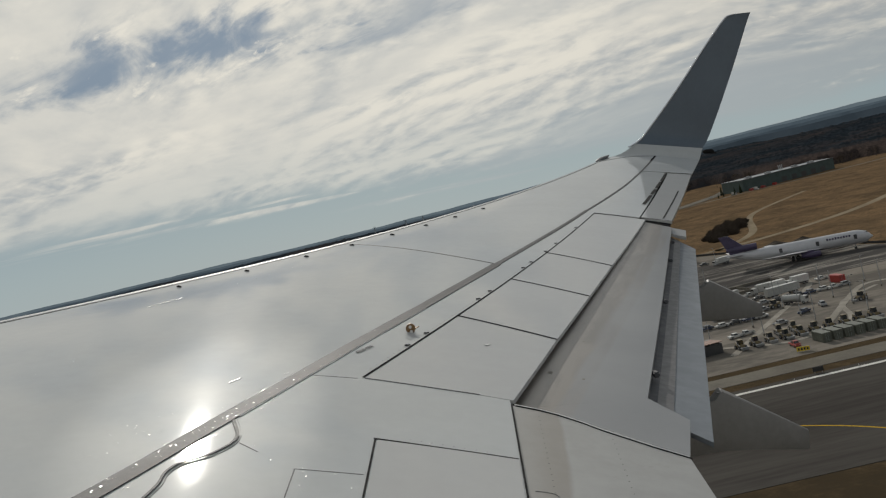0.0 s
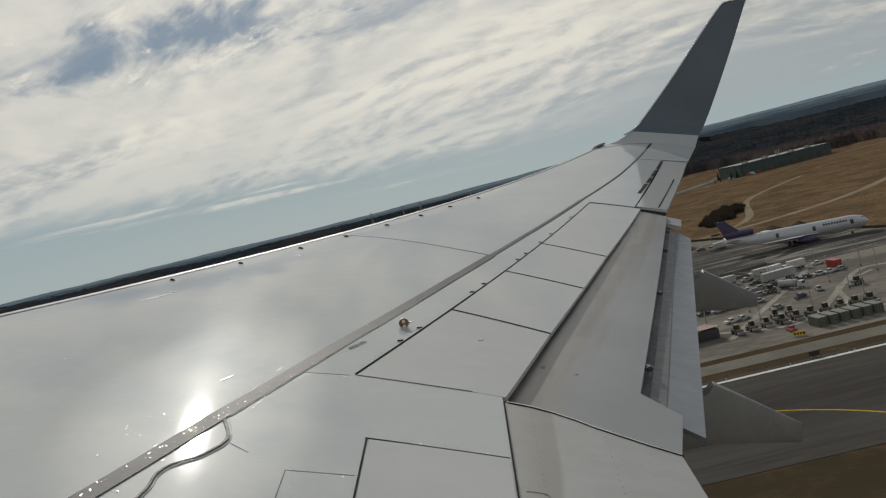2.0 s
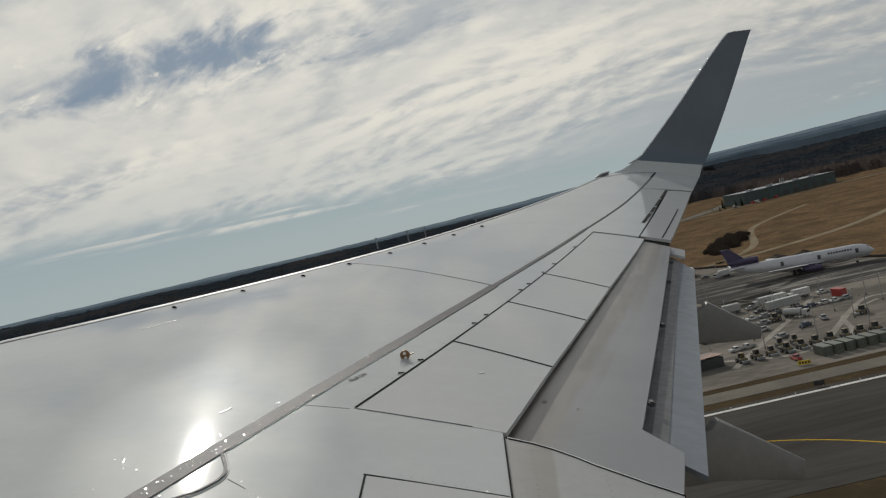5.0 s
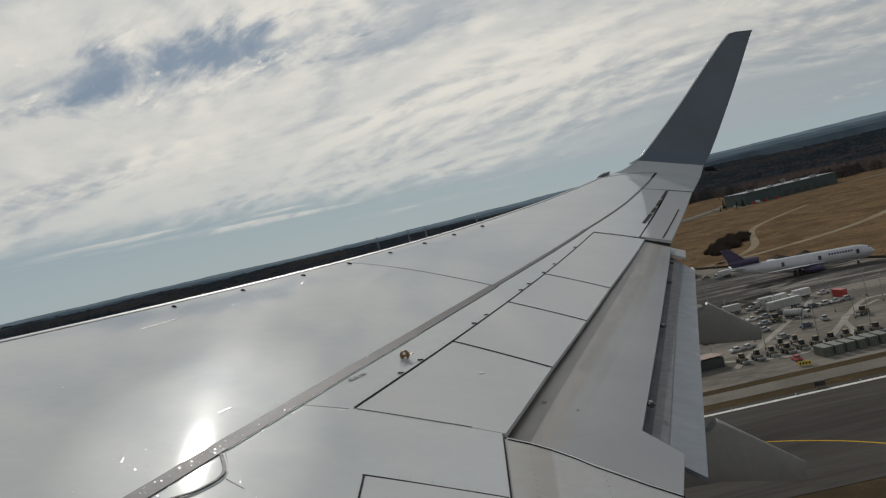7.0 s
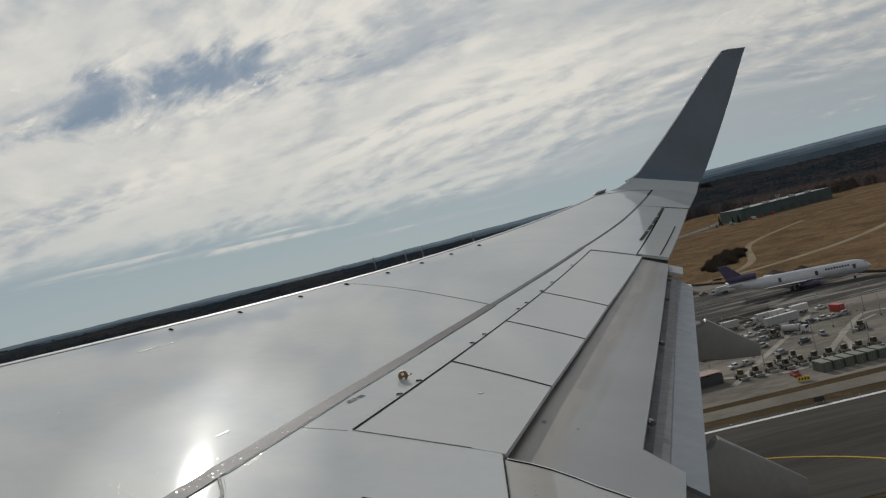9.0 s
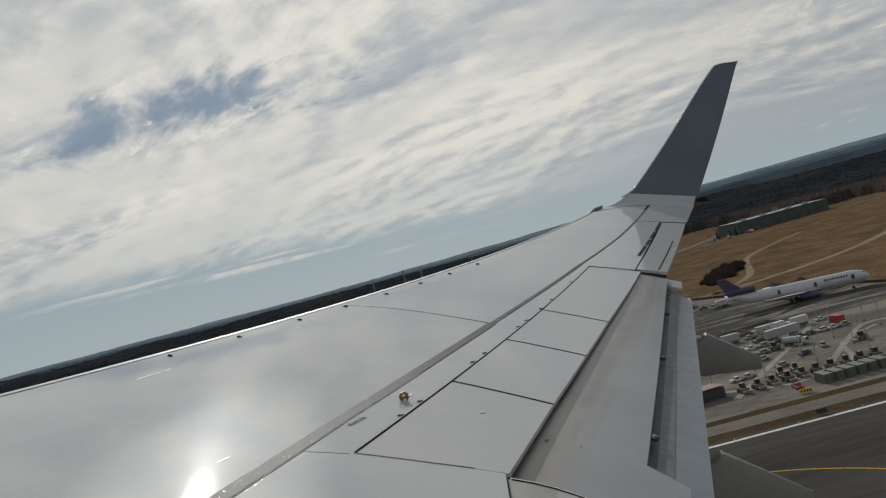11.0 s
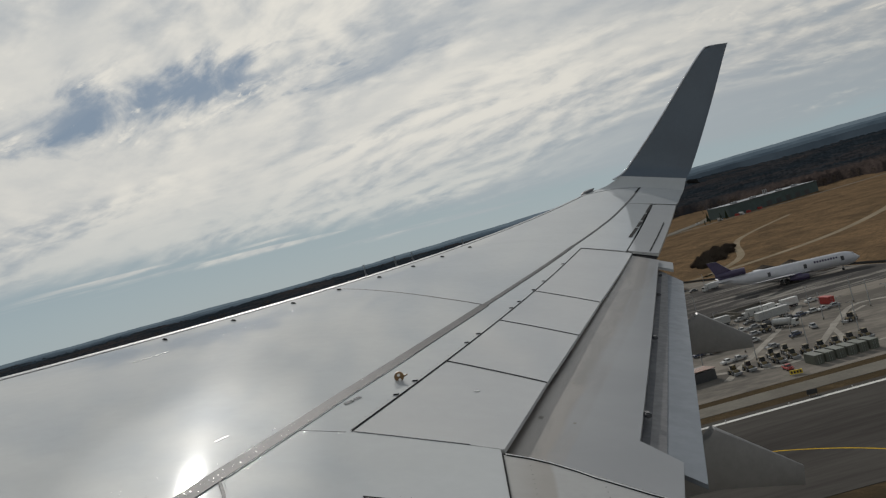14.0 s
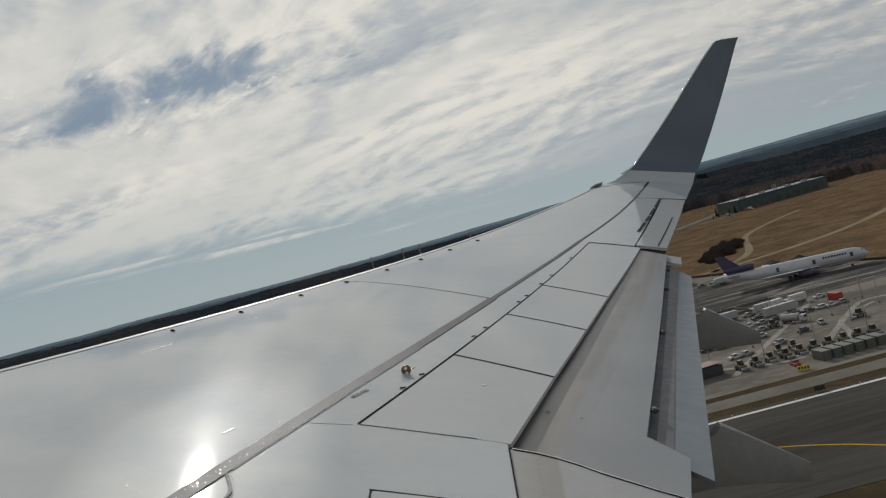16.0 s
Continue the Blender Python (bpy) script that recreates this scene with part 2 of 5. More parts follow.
def edge_paint():
    """Pale grey paint of the fixed trailing edge, with a film of brown grime along its front."""
    m = surface("grimy_panel_paint", (0.330, 0.332, 0.326), (0.292, 0.292, 0.283), 0.5, scale=1.2, fine=9, coat=0.4, coat_rough=0.2, spec=0.15)
    t = m.node_tree
    p = t.nodes["Principled BSDF"]
    clean = p.inputs["Base Color"].links[0].from_socket
    at = node(t, "ShaderNodeTexCoord").outputs["Object"]
    xyz = node(t, "ShaderNodeSeparateXYZ", {0: at})
    a = noise_tex(t, node(t, "ShaderNodeMapping", {"Vector": at, "Scale": (0.5, 2.6, 1.0)}).outputs[0], 5.0, 5, 0.6, 0.3)
    aft = maths(t, "SUBTRACT", maths(t, "MULTIPLY", xyz.outputs[1], -1.0), maths(t, "ADD", maths(t, "MULTIPLY", xyz.outputs[0], 0.083), 4.988))
    aft = maths(t, "ADD", aft, maths(t, "MULTIPLY", maths(t, "SUBTRACT", a, 0.5), 0.03))
    film = maths(t, "MULTIPLY", ramp(t, aft, -0.01, 0.012, 1.0, 0.0), ramp(t, aft, -0.16, -0.03, 0.35, 0.8))
    spots = maths(t, "MULTIPLY", ramp(t, noise_tex(t, at, 7.0, 4, 0.6, 0.4), 0.62, 0.72), 0.3)
    t.links.new(mixed(t, maths(t, "MAXIMUM", film, spots), clean, (0.225, 0.207, 0.183, 1)), p.inputs["Base Color"])
    return m


FLAP = flap_paint()
SEALANT = surface("grey_sealant", (0.100, 0.100, 0.102), (0.080, 0.080, 0.082), 0.6, scale=4, fine=60, bump=0.12, bump_scale=45, spec=0.06, even=True)
BEAD = surface("dark_sealant_bead", (0.085, 0.086, 0.088), (0.06, 0.061, 0.063), 0.62, scale=6, fine=60, bump=0.2, bump_scale=50, spec=0.1)
TE_PAINT = edge_paint()
SPARK = surface("polished_rivet", (0.85, 0.85, 0.85), (0.75, 0.75, 0.75), 0.24, metal=1.0, scale=30)
TAUPE = surface("slot_shade_and_fittings", (0.050, 0.052, 0.060), (0.036, 0.038, 0.045), 0.6, scale=2, fine=14)
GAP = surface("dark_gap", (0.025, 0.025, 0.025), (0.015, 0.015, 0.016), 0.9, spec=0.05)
METAL = surface("bare_metal", (0.78, 0.78, 0.79), (0.68, 0.68, 0.69), 0.32, metal=1.0, scale=6, fine=80)
WINGLET = surface("winglet_paint", (0.07, 0.096, 0.125), (0.06, 0.08, 0.105), 0.32, scale=1.2, fine=20, coat=0.5, coat_rough=0.12)
# grey that holds the shade over the aft flap's nose
NOSE_SHADE = surface("nose_shade_grey", (0.090, 0.089, 0.093), (0.072, 0.071, 0.075), 0.45, scale=2.5, fine=20)
FAIRING = surface("fairing_paint", (0.223, 0.220, 0.213), (0.185, 0.182, 0.176), 0.55, scale=3, fine=30, spec=0.15)
LIP = surface("pale_slat_paint", (0.416, 0.424, 0.432), (0.368, 0.376, 0.384), 0.55, scale=2, fine=20, spec=0.1, even=True)
BRASS = surface("brass", (0.20, 0.12, 0.055), (0.12, 0.075, 0.04), 0.45, metal=0.6, scale=30, fine=120)
SCUFF = surface("white_scuff", (0.66, 0.66, 0.66), (0.58, 0.58, 0.58), 0.4, scale=40)
RUBBER = surface("black_rubber", (0.02, 0.02, 0.02), (0.03, 0.03, 0.03), 0.7, scale=8)
MARK = surface("grey_stencil", (0.16, 0.16, 0.16), (0.22, 0.22, 0.22), 0.6, scale=20, spec=0.03)
HULL = surface("white_fuselage_paint", (0.74, 0.74, 0.73), None, 0.35, scale=0.6, fine=12, coat=0.4)


# ---- mesh helpers ----
def part(name, bm, material, parent=None, label="", smooth=False):
    me = bpy.data.meshes.new(name)
    bm.normal_update()
    bm.to_mesh(me)
    bm.free()
    me.materials.append(material)
    if smooth:
        me.polygons.foreach_set("use_smooth", [True] * len(me.polygons))
        me.set_sharp_from_angle(angle=radians(42))
    ob = new(name, me)
    ob.parent = parent
    return tagged(ob, label)


def thing(name, m, label, category, group="", kind=""):
    ob = new(name)
    ob.matrix_world = m
    ob.empty_display_size = 0.3
    return tagged(ob, label, category, group, kind)


def box(bm, c, s, m=None, taper=1.0, bevel=0.0):
    """A box of size s round c; its top is scaled by taper."""
    made = bmesh.ops.create_cube(bm, size=1.0)["verts"]
    for v in made:
        k = taper if v.co.z > 0 else 1.0
        v.co = Vector((c[0] + v.co.x * s[0] * k, c[1] + v.co.y * s[1] * k, c[2] + v.co.z * s[2]))
    if bevel:
        edges = list({e for v in made for e in v.link_edges})
        made = bmesh.ops.bevel(bm, geom=edges, offset=bevel, segments=2, affect="EDGES")["verts"]
    if m is not None:
        for v in made:
            v.co = m @ v.co
    return made


def tube(bm, a, b, r0, r1=None, n=8, cap=True):
    a, b = Vector(a), Vector(b)
    q = (b - a).to_track_quat("Z", "Y")
    rings = []
    for p, r in ((a, r0), (b, r0 if r1 is None else r1)):
        rings.append([bm.verts.new(p + q @ Vector((r * math.cos(2 * math.pi * i / n), r * math.sin(2 * math.pi * i / n), 0))) for i in range(n)])
    for i in range(n):
        bm.faces.new((rings[0][i], rings[0][(i + 1) % n], rings[1][(i + 1) % n], rings[1][i]))
    if cap:
        bm.faces.new(rings[0][::-1])
        bm.faces.new(rings[1])


def loft(bm, rings, close=True):
    """Join rings of equally many points into a skin."""
    vs = [[bm.verts.new(p) for p in r] for r in rings]
    n = len(vs[0])
    for a, b in zip(vs, vs[1:]):
        for i in range(n):
            j = (i + 1) % n
            bm.faces.new((a[i], a[j], b[j], b[i]))
    if close:
        bm.faces.new(vs[0][::-1])
        bm.faces.new(vs[-1])
    bmesh.ops.recalc_face_normals(bm, faces=bm.faces)


# ---- the wing's upper surface: plan, spanwise bend and chordwise camber ----
def lead(x):
    return -0.52 * (x - 1.88)


def trail(x):
    return -9.2 + 0.26 * (17.0 - x)


def top(x, y):
    c = lead(x) - trail(x)
    u = (lead(x) - y) / c
    bend = ((9.703e-05 * x + 0.0023522) * x + 0.0057294) * x - 0.78576
    return bend + c * (0.12 * u * (1 - u) - 0.06 * u)


def hinge(x):
    """The line along which the spoilers are hinged."""
    return -4.65 - 0.325 * (x - 5.19)


def lerp(a, b, f):
    return a + (b - a) * f


def sheet(bm, quad, lift=0.0, thick=0.012, step=0.25, shape=None, bow=None):
    """A panel that lies on the wing's curve: plan corners forward inboard, forward outboard, aft outboard, aft inboard. shape(i, k) adds height."""
    a, b, c, d = [Vector(q) for q in quad]
    nu = max(2, min(60, int(max((b - a).length, (c - d).length) / step)))
    nv = max(2, min(40, int(max((d - a).length, (c - b).length) / step * 2)))
    up, down = [], []
    for i in range(nu + 1):
        f = i / nu
        row, under = [], []
        for k in range(nv + 1):
            g = k / nv
            p = lerp(lerp(a, b, f), lerp(d, c, f), g)
            if bow:
                p = p + bow(f, g)
            z = top(p.x, p.y) + lift + (shape(f, g) if shape else 0.0)
            row.append(bm.verts.new((p.x, p.y, z)))
            if i in (0, nu) or k in (0, nv):
                under.append(((i, k), (p.x, p.y, z)))
        up.append(row)
        down += under
    for i in range(nu):
        for k in range(nv):
            bm.faces.new((up[i][k], up[i][k + 1], up[i + 1][k + 1], up[i + 1][k])).smooth = True
    rim = [(i, 0) for i in range(nu)] + [(nu, k) for k in range(nv)] + [(i, nv) for i in range(nu, 0, -1)] + [(0, k) for k in range(nv, 0, -1)]
    where = dict(down)
    hi = [bm.verts.new(where[r]) for r in rim]
    lo = [bm.verts.new((where[r][0], where[r][1], where[r][2] - thick)) for r in rim]
    for i in range(len(rim)):
        j = (i + 1) % len(rim)
        bm.faces.new((hi[i], hi[j], lo[j], lo[i]))
    return bm


def on_wing(name, quad, material, parent, label="", lift=0.0, thick=0.012, step=0.25, shape=None, bow=None):
    return part(name, sheet(bmesh.new(), quad, lift, thick, step, shape, bow), material, parent, label)


def strip(bm, pts, width, lift=0.003, thick=0.003):
    """A narrow band along plan points on the wing's surface."""
    pts = [Vector(p) for p in pts]
    fine = [lerp(a, b, i / 6) for a, b in zip(pts, pts[1:]) for i in range(6)] + [pts[-1]]
    rows = []
    for i, p in enumerate(fine):
        d = (fine[min(i + 1, len(fine) - 1)] - fine[max(i - 1, 0)]).normalized()
        n = Vector((-d.y, d.x)) * width / 2
        w = [p + n, p - n]
        rows.append([bm.verts.new((q.x, q.y, top(q.x, q.y) + lift)) for q in w] + [bm.verts.new((q.x, q.y, top(q.x, q.y) + lift - thick)) for q in w])
    for a, b in zip(rows, rows[1:]):
        bm.faces.new((a[0], a[1], b[1], b[0]))
        bm.faces.new((a[2], a[0], b[0], b[2]))
        bm.faces.new((a[1], a[3], b[3], b[1]))
    bmesh.ops.recalc_face_normals(bm, faces=bm.faces)
    return bm


def smooth_line(pts):
    """Points rounded off between the given ones."""
    p = [Vector(q) for q in pts]
    out = []
    for i in range(len(p) - 1):
        a, b, c, d = p[max(i - 1, 0)], p[i], p[i + 1], p[min(i + 2, len(p) - 1)]
        out += [0.5 * (2 * b + (c - a) * u + (2 * a - 5 * b + 4 * c - d) * u * u + (3 * b - a - 3 * c + d) * u ** 3) for u in (0, 0.25, 0.5, 0.75)]
    return out + [p[-1]]


# ---- the starboard wing ----
wing = thing("aircraft_wing", AIRCRAFT, "pale grey painted airliner wing with dark winglet and lowered flaps", "aircraft wing")


def build_skin():
    bm = bmesh.new()
    n = 90
    rows = []
    for i in range(n + 1):
        x = 1.2 + (17.05 - 1.2) * i / n
        a, b = lead(x), hinge(x)
        rows.append([bm.verts.new((x, lerp(a, b, (k / 26) ** 1.15), top(x, lerp(a, b, (k / 26) ** 1.15)))) for k in range(27)])
    for a, b in zip(rows, rows[1:]):
        for k in range(26):
            bm.faces.new((a[k], a[k + 1], b[k + 1], b[k])).smooth = True
    # rear fields: inboard, before the aileron, tip
    sheet(bm, ((1.2, hinge(1.2)), (5.19, -4.65), (5.021, -5.222), (1.2, -5.11)))
    sheet(bm, ((11.36, hinge(11.36)), (15.3, hinge(15.3)), (15.30, -8.425), (11.175, -7.09)))
    sheet(bm, ((15.3, hinge(15.3)), (17.05, hinge(17.05)), (17.05, -9.44), (15.44, -8.86)))
    part("wing_skin", bm, WING, wing)
    # underside, thick at the root and thin at the tip
    bm = bmesh.new()
    rows = []
    for i in range(41):
        x = 1.2 + (17.0 - 1.2) * i / 40
        c = lead(x) - trail(x)
        row = []
        for k in range(13):
            u = k / 12 * 0.82
            y = lead(x) - u * c
            row.append(bm.verts.new((x, y, top(x, y) - 0.03 - 0.20 * c * (u ** 0.5) * (1 - u) ** 0.9)))
        rows.append(row)
    for a, b in zip(rows, rows[1:]):
        for k in range(12):
            bm.faces.new((a[k], b[k], b[k + 1], a[k + 1]))
    part("wing_underside", bm, PANEL, wing, "grey underside of the wing", True)
    # dark sheets added below the panels as the shade inside the joints
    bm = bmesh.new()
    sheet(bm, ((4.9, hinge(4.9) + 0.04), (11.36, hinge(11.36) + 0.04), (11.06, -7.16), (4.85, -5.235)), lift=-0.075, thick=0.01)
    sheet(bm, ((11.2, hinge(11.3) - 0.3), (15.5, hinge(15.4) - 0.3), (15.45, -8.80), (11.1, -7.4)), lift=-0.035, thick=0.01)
    part("wing_structure", bm, GAP, wing, "dark sheets in place of the shade inside the joints")


build_skin()


def build_slat(x0, x1):
    """The leading edge: bare metal nose that curls down, with a joint behind it."""
    bm = bmesh.new()
    rows = []
    n = max(6, int((x1 - x0) * 5))
    for i in range(n + 1):
        x = lerp(x0, x1, i / n)
        c = lead(x) - trail(x)
        y0, h = lead(x), 0.05 * c
        row = []
        for k in range(9):
            a = math.pi / 2 * k / 8
            row.append(bm.verts.new((x, y0 + 0.02 * c * math.sin(a), top(x, y0) + 0.002 - h * (1 - math.cos(a)))))
        rows.append(row)
    for a, b in zip(rows, rows[1:]):
        for k in range(8):
            bm.faces.new((a[k], b[k], b[k + 1], a[k + 1]))
    bmesh.ops.recalc_face_normals(bm, faces=bm.faces)
    slat = part("leading_edge_slat", bm, METAL, wing, "bare metal leading edge slat", True)
    bm = bmesh.new()
    strip(bm, [(lerp(x0, x1, i / 12), lead(lerp(x0, x1, i / 12)) - 0.022 * (lead(lerp(x0, x1, i / 12)) - trail(lerp(x0, x1, i / 12)))) for i in range(13)], 0.014, 0.002)
    part("slat_joint", bm, SEALANT, slat, "grey joint behind the slat")
    bm = bmesh.new()
    sheet(bm, ((x0, lead(x0) + 0.01), (x1, lead(x1) + 0.01), (x1, lead(x1) - 0.018 * (lead(x1) - trail(x1))), (x0, lead(x0) - 0.018 * (lead(x0) - trail(x0)))), lift=0.004, thick=0.004, step=0.4)
    part("slat_lip", bm, LIP, slat, "bright upper lip of the slat")


for a, b in ((1.3, 5.3), (5.32, 9.62), (9.64, 13.2), (13.22, 16.9)):
    build_slat(a, b)

# broad grey sealant band along the rear spar, then a thin line out to the tip
bm = bmesh.new()
strip(bm, [(1.3, -3.13), (3.93, -4.035), (4.64, -4.24), (5.70, -4.56), (7.26, -5.07), (8.20, -5.39)], 0.064, 0.004)
part("spar_band", bm, SEALANT, wing, "wide grey sealant band along the wing")
bm = bmesh.new()
strip(bm, [(8.20, -5.39), (9.30, -5.78), (10.58, -6.25), (11.53, -6.60)], 0.040, 0.004)
part("spar_line", bm, SEALANT, wing, "grey sealant line that continues the band")
bm = bmesh.new()
strip(bm, [(11.53, -6.60), (12.36, -6.93), (13.80, -7.50), (15.4, -8.10), (17.0, -8.69)], 0.026, 0.004)
part("outer_spar_line", bm, SEALANT, wing, "thin grey joint line")
bm = bmesh.new()
strip(bm, [(9.70, -4.12), (9.08, -4.64), (8.54, -5.09), (8.20, -5.40)], 0.013, 0.002)
part("skin_joint", bm, SEALANT, wing, "chordwise skin joint")
# winding seam of sealant near the root
bm = bmesh.new()
strip(bm, smooth_line([(4.64, -4.25), (4.53, -4.288), (4.44, -4.31), (4.38, -4.308), (4.33, -4.292), (4.265, -4.262), (4.22, -4.222), (4.175, -4.192), (4.11, -4.18), (4.04, -4.185), (3.97, -4.18), (3.70, -4.15)]), 0.0075, 0.005)
strip(bm, smooth_line([(4.64, -4.25), (4.56, -4.279), (4.46, -4.309), (4.40, -4.312)]), 0.012, 0.004)
part("winding_seam", bm, BEAD, wing, "winding dark sealant seam")
for pts in ([(4.39, -4.33), (4.32, -4.40)], [(5.20, -4.43), (5.18, -4.63)], [(3.7, -4.54), (4.20, -4.53), (4.19, -4.73)]):
    part("fine_joint", strip(bmesh.new(), pts, 0.0035, 0.001), SEALANT, wing, "fine panel joint")

# worn bright edges of the sealant
bm = bmesh.new()
strip(bm, smooth_line([(4.655, -4.262), (4.545, -4.299), (4.45, -4.322), (4.375, -4.321), (4.32, -4.303), (4.255, -4.272), (4.21, -4.233), (4.165, -4.203), (4.10, -4.191), (4.04, -4.196), (3.97, -4.191), (3.70, -4.161)]), 0.0010, 0.003)
strip(bm, [(4.0, -4.02), (4.64, -4.203), (5.70, -4.523), (7.26, -5.033)], 0.0018, 0.0035)
strip(bm, [(4.64, -4.277), (5.70, -4.597), (6.6, -4.891)], 0.0022, 0.0035)
part("seam_edge", bm, LIP, wing, "worn pale edge beside the sealant")

# access panel near the root, outlined by a dark joint
bm = bmesh.new()
strip(bm, [(1.3, -4.73), (4.03, -4.742), (4.49, -4.745)], 0.006, 0.003)
strip(bm, [(4.495, -4.74), (4.45, -4.97), (4.41, -5.20)], 0.007, 0.003)
part("panel_joint", bm, GAP, wing, "dark joint round an access panel")
on_wing("access_panel", ((1.3, -4.75), (4.482, -4.754), (4.404, -5.200), (1.3, -5.105)), PANEL, wing, "flat grey access panel", lift=0.003, thick=0.003)
bm = bmesh.new()
strip(bm, [(5.185, -4.66), (5.10, -4.95), (5.06, -5.11)], 0.0035, 0.003)
part("spoiler_end_joint", bm, MARK, wing)

# four spoilers
fore = [(5.19, -4.65), (6.45, -5.06), (7.64, -5.44), (8.83, -5.82), (11.34, -6.65)]
aft = [(5.02, -5.235), (6.06, -5.54), (7.23, -5.90), (8.42, -6.27), (11.145, -7.155)]
for i in range(4):
    g = 0.007
    u0, u1 = Vector(fore[i]), Vector(fore[i + 1])
    w0, w1 = Vector(aft[i]), Vector(aft[i + 1])
    d0, e, k = (u1 - u0).normalized() * (g if i else 0.002), (u1 - u0).normalized() * g, Vector((-0.35, -1.0)).normalized() * g * 0.8
    on_wing("spoiler", (u0 + d0 + k, u1 - e + k, w1 - e, w0 + d0), PANEL, wing, "flat grey spoiler panel lying closed", lift=0.0006, thick=0.02)
for i in range(1, 5):
    bm = bmesh.new()
    strip(bm, [fore[i], lerp(Vector(fore[i]), Vector(aft[i]), 0.5), aft[i]], (0.007, 0.0045, 0.004, 0.007)[i - 1], 0.0045)
    part("spoiler_joint", bm, GAP, wing, "dark joint between the spoilers")
bm = bmesh.new()
strip(bm, [(5.19, hinge(5.19)), (8.3, hinge(8.3)), (11.36, hinge(11.36))], 0.0055, 0.0045)
part("spoiler_hinge_line", bm, GAP, wing, "dark joint in front of the spoilers")
# hinge fittings in front of the spoilers
for x in (5.75, 6.01, 6.92, 7.18, 8.08, 8.34, 8.87, 9.31, 10.3):
    bm = bmesh.new()
    y = hinge(x) + 0.02
    box(bm, (x, y, top(x, y) + 0.004), (0.008, 0.03, 0.006), bevel=0.002)
    part("spoiler_hinge", bm, GAP, wing, "small dark hinge fitting")

# flap: fore segment, end piece, aft segment, and shade painted on as slot and nose bands
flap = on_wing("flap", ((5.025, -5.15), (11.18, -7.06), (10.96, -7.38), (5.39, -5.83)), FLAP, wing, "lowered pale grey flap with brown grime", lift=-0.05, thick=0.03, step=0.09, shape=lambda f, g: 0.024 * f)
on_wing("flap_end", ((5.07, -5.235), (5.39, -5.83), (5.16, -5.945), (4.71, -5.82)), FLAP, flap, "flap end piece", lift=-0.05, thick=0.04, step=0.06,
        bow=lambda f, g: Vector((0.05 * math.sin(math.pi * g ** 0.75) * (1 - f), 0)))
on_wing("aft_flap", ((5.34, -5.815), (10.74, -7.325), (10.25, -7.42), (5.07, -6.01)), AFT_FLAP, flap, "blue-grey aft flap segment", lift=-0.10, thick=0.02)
# two thin bands whose dark colour is the shade behind the fore segment
on_wing("flap_slot", ((5.25, -5.77), (10.74, -7.315), (10.68, -7.335), (5.205, -5.815)), TAUPE, flap, "strip painted dark in place of the shaded slot", lift=-0.094, thick=0.004)
on_wing("aft_flap_nose", ((5.205, -5.815), (10.68, -7.335), (10.56, -7.358), (5.13, -5.868)), NOSE_SHADE, flap, "nose of the aft flap with its shade painted in", lift=-0.096, thick=0.004)
on_wing("flap_tip_cap", ((11.09, -7.39), (11.01, -7.54), (10.60, -7.43), (10.69, -7.30)), PANEL, flap, "pale flap tip cap", lift=-0.05, thick=0.03, step=0.1)
for f in (0.08, 0.42, 0.74, 0.93):
    bm = bmesh.new()
    x, y = lerp(5.4, 10.6, f), lerp(-5.85, -7.30, f)
    box(bm, (x, y, top(x, y) - 0.058), (0.06, 0.03, 0.026), bevel=0.006)
    part("flap_bracket", bm, TAUPE, flap, "dark flap hinge bracket")

STAIN = surface("brown_stain", (0.10, 0.085, 0.068), (0.16, 0.145, 0.125), 0.6, scale=14, fine=60)
for x, y, a, b in ((6.25, -5.70, 0.012, 0.012), (5.63, -5.45, 0.04, 0.02), (5.57, -5.59, 0.018, 0.012), (8.66, -6.27, 0.05, 0.02)):
    part("stain", strip(bmesh.new(), [(x - a / 2, y + a / 6), (x + a / 2, y - a / 6)], b, -0.0488 + 0.024 * (x - 5.1) / 6.15, 0.001), STAIN, flap, "brown oil stain")

# fixed trailing edge panel inboard of the flap, with a raised riveted rim
root_te = on_wing("trailing_edge_panel", ((1.3, -5.095), (4.975, -5.205), (4.60, -5.79), (1.3, -5.68)), TE_PAINT, wing, "riveted trailing edge panel with fine grime", lift=-0.004, thick=0.03, step=0.12,
                  bow=lambda f, g: Vector((0.05 * math.sin(math.pi * g ** 0.75) * f ** 4, 0)))
bm = bmesh.new()
strip(bm, [(4.975, -5.235), (4.945, -5.32), (4.905, -5.39), (4.84, -5.47), (4.78, -5.53), (4.66, -5.69), (4.60, -5.79)], 0.006, 0.0, 0.01)
part("riveted_rim", bm, METAL, root_te, "thin bare metal rim")
for aside in (0.008, -0.008):
    bm = bmesh.new()
    strip(bm, [(x + aside, y + aside * 0.6) for x, y in ((4.975, -5.235), (4.945, -5.32), (4.905, -5.39), (4.84, -5.47), (4.78, -5.53), (4.66, -5.69), (4.60, -5.79))], 0.005, -0.001, 0.008)
    part("rim_gap", bm, GAP, root_te, "dark gap beside the metal rim")
bm = bmesh.new()
strip(bm, [(1.3, -5.115), (4.97, -5.224)], 0.006, 0.002, 0.004)
part("rear_joint", bm, GAP, root_te)

# small rounded door in the panel
bm = bmesh.new()
strip(bm, smooth_line([(4.18, -5.226), (4.181, -5.245), (4.177, -5.272), (4.165, -5.288), (4.139, -5.294), (4.089, -5.29), (3.9, -5.282), (3.7, -5.273)]), 0.0022, -0.0025, 0.002)
part("access_door_outline", bm, MARK, root_te, "fine grey outline of a small rounded door")

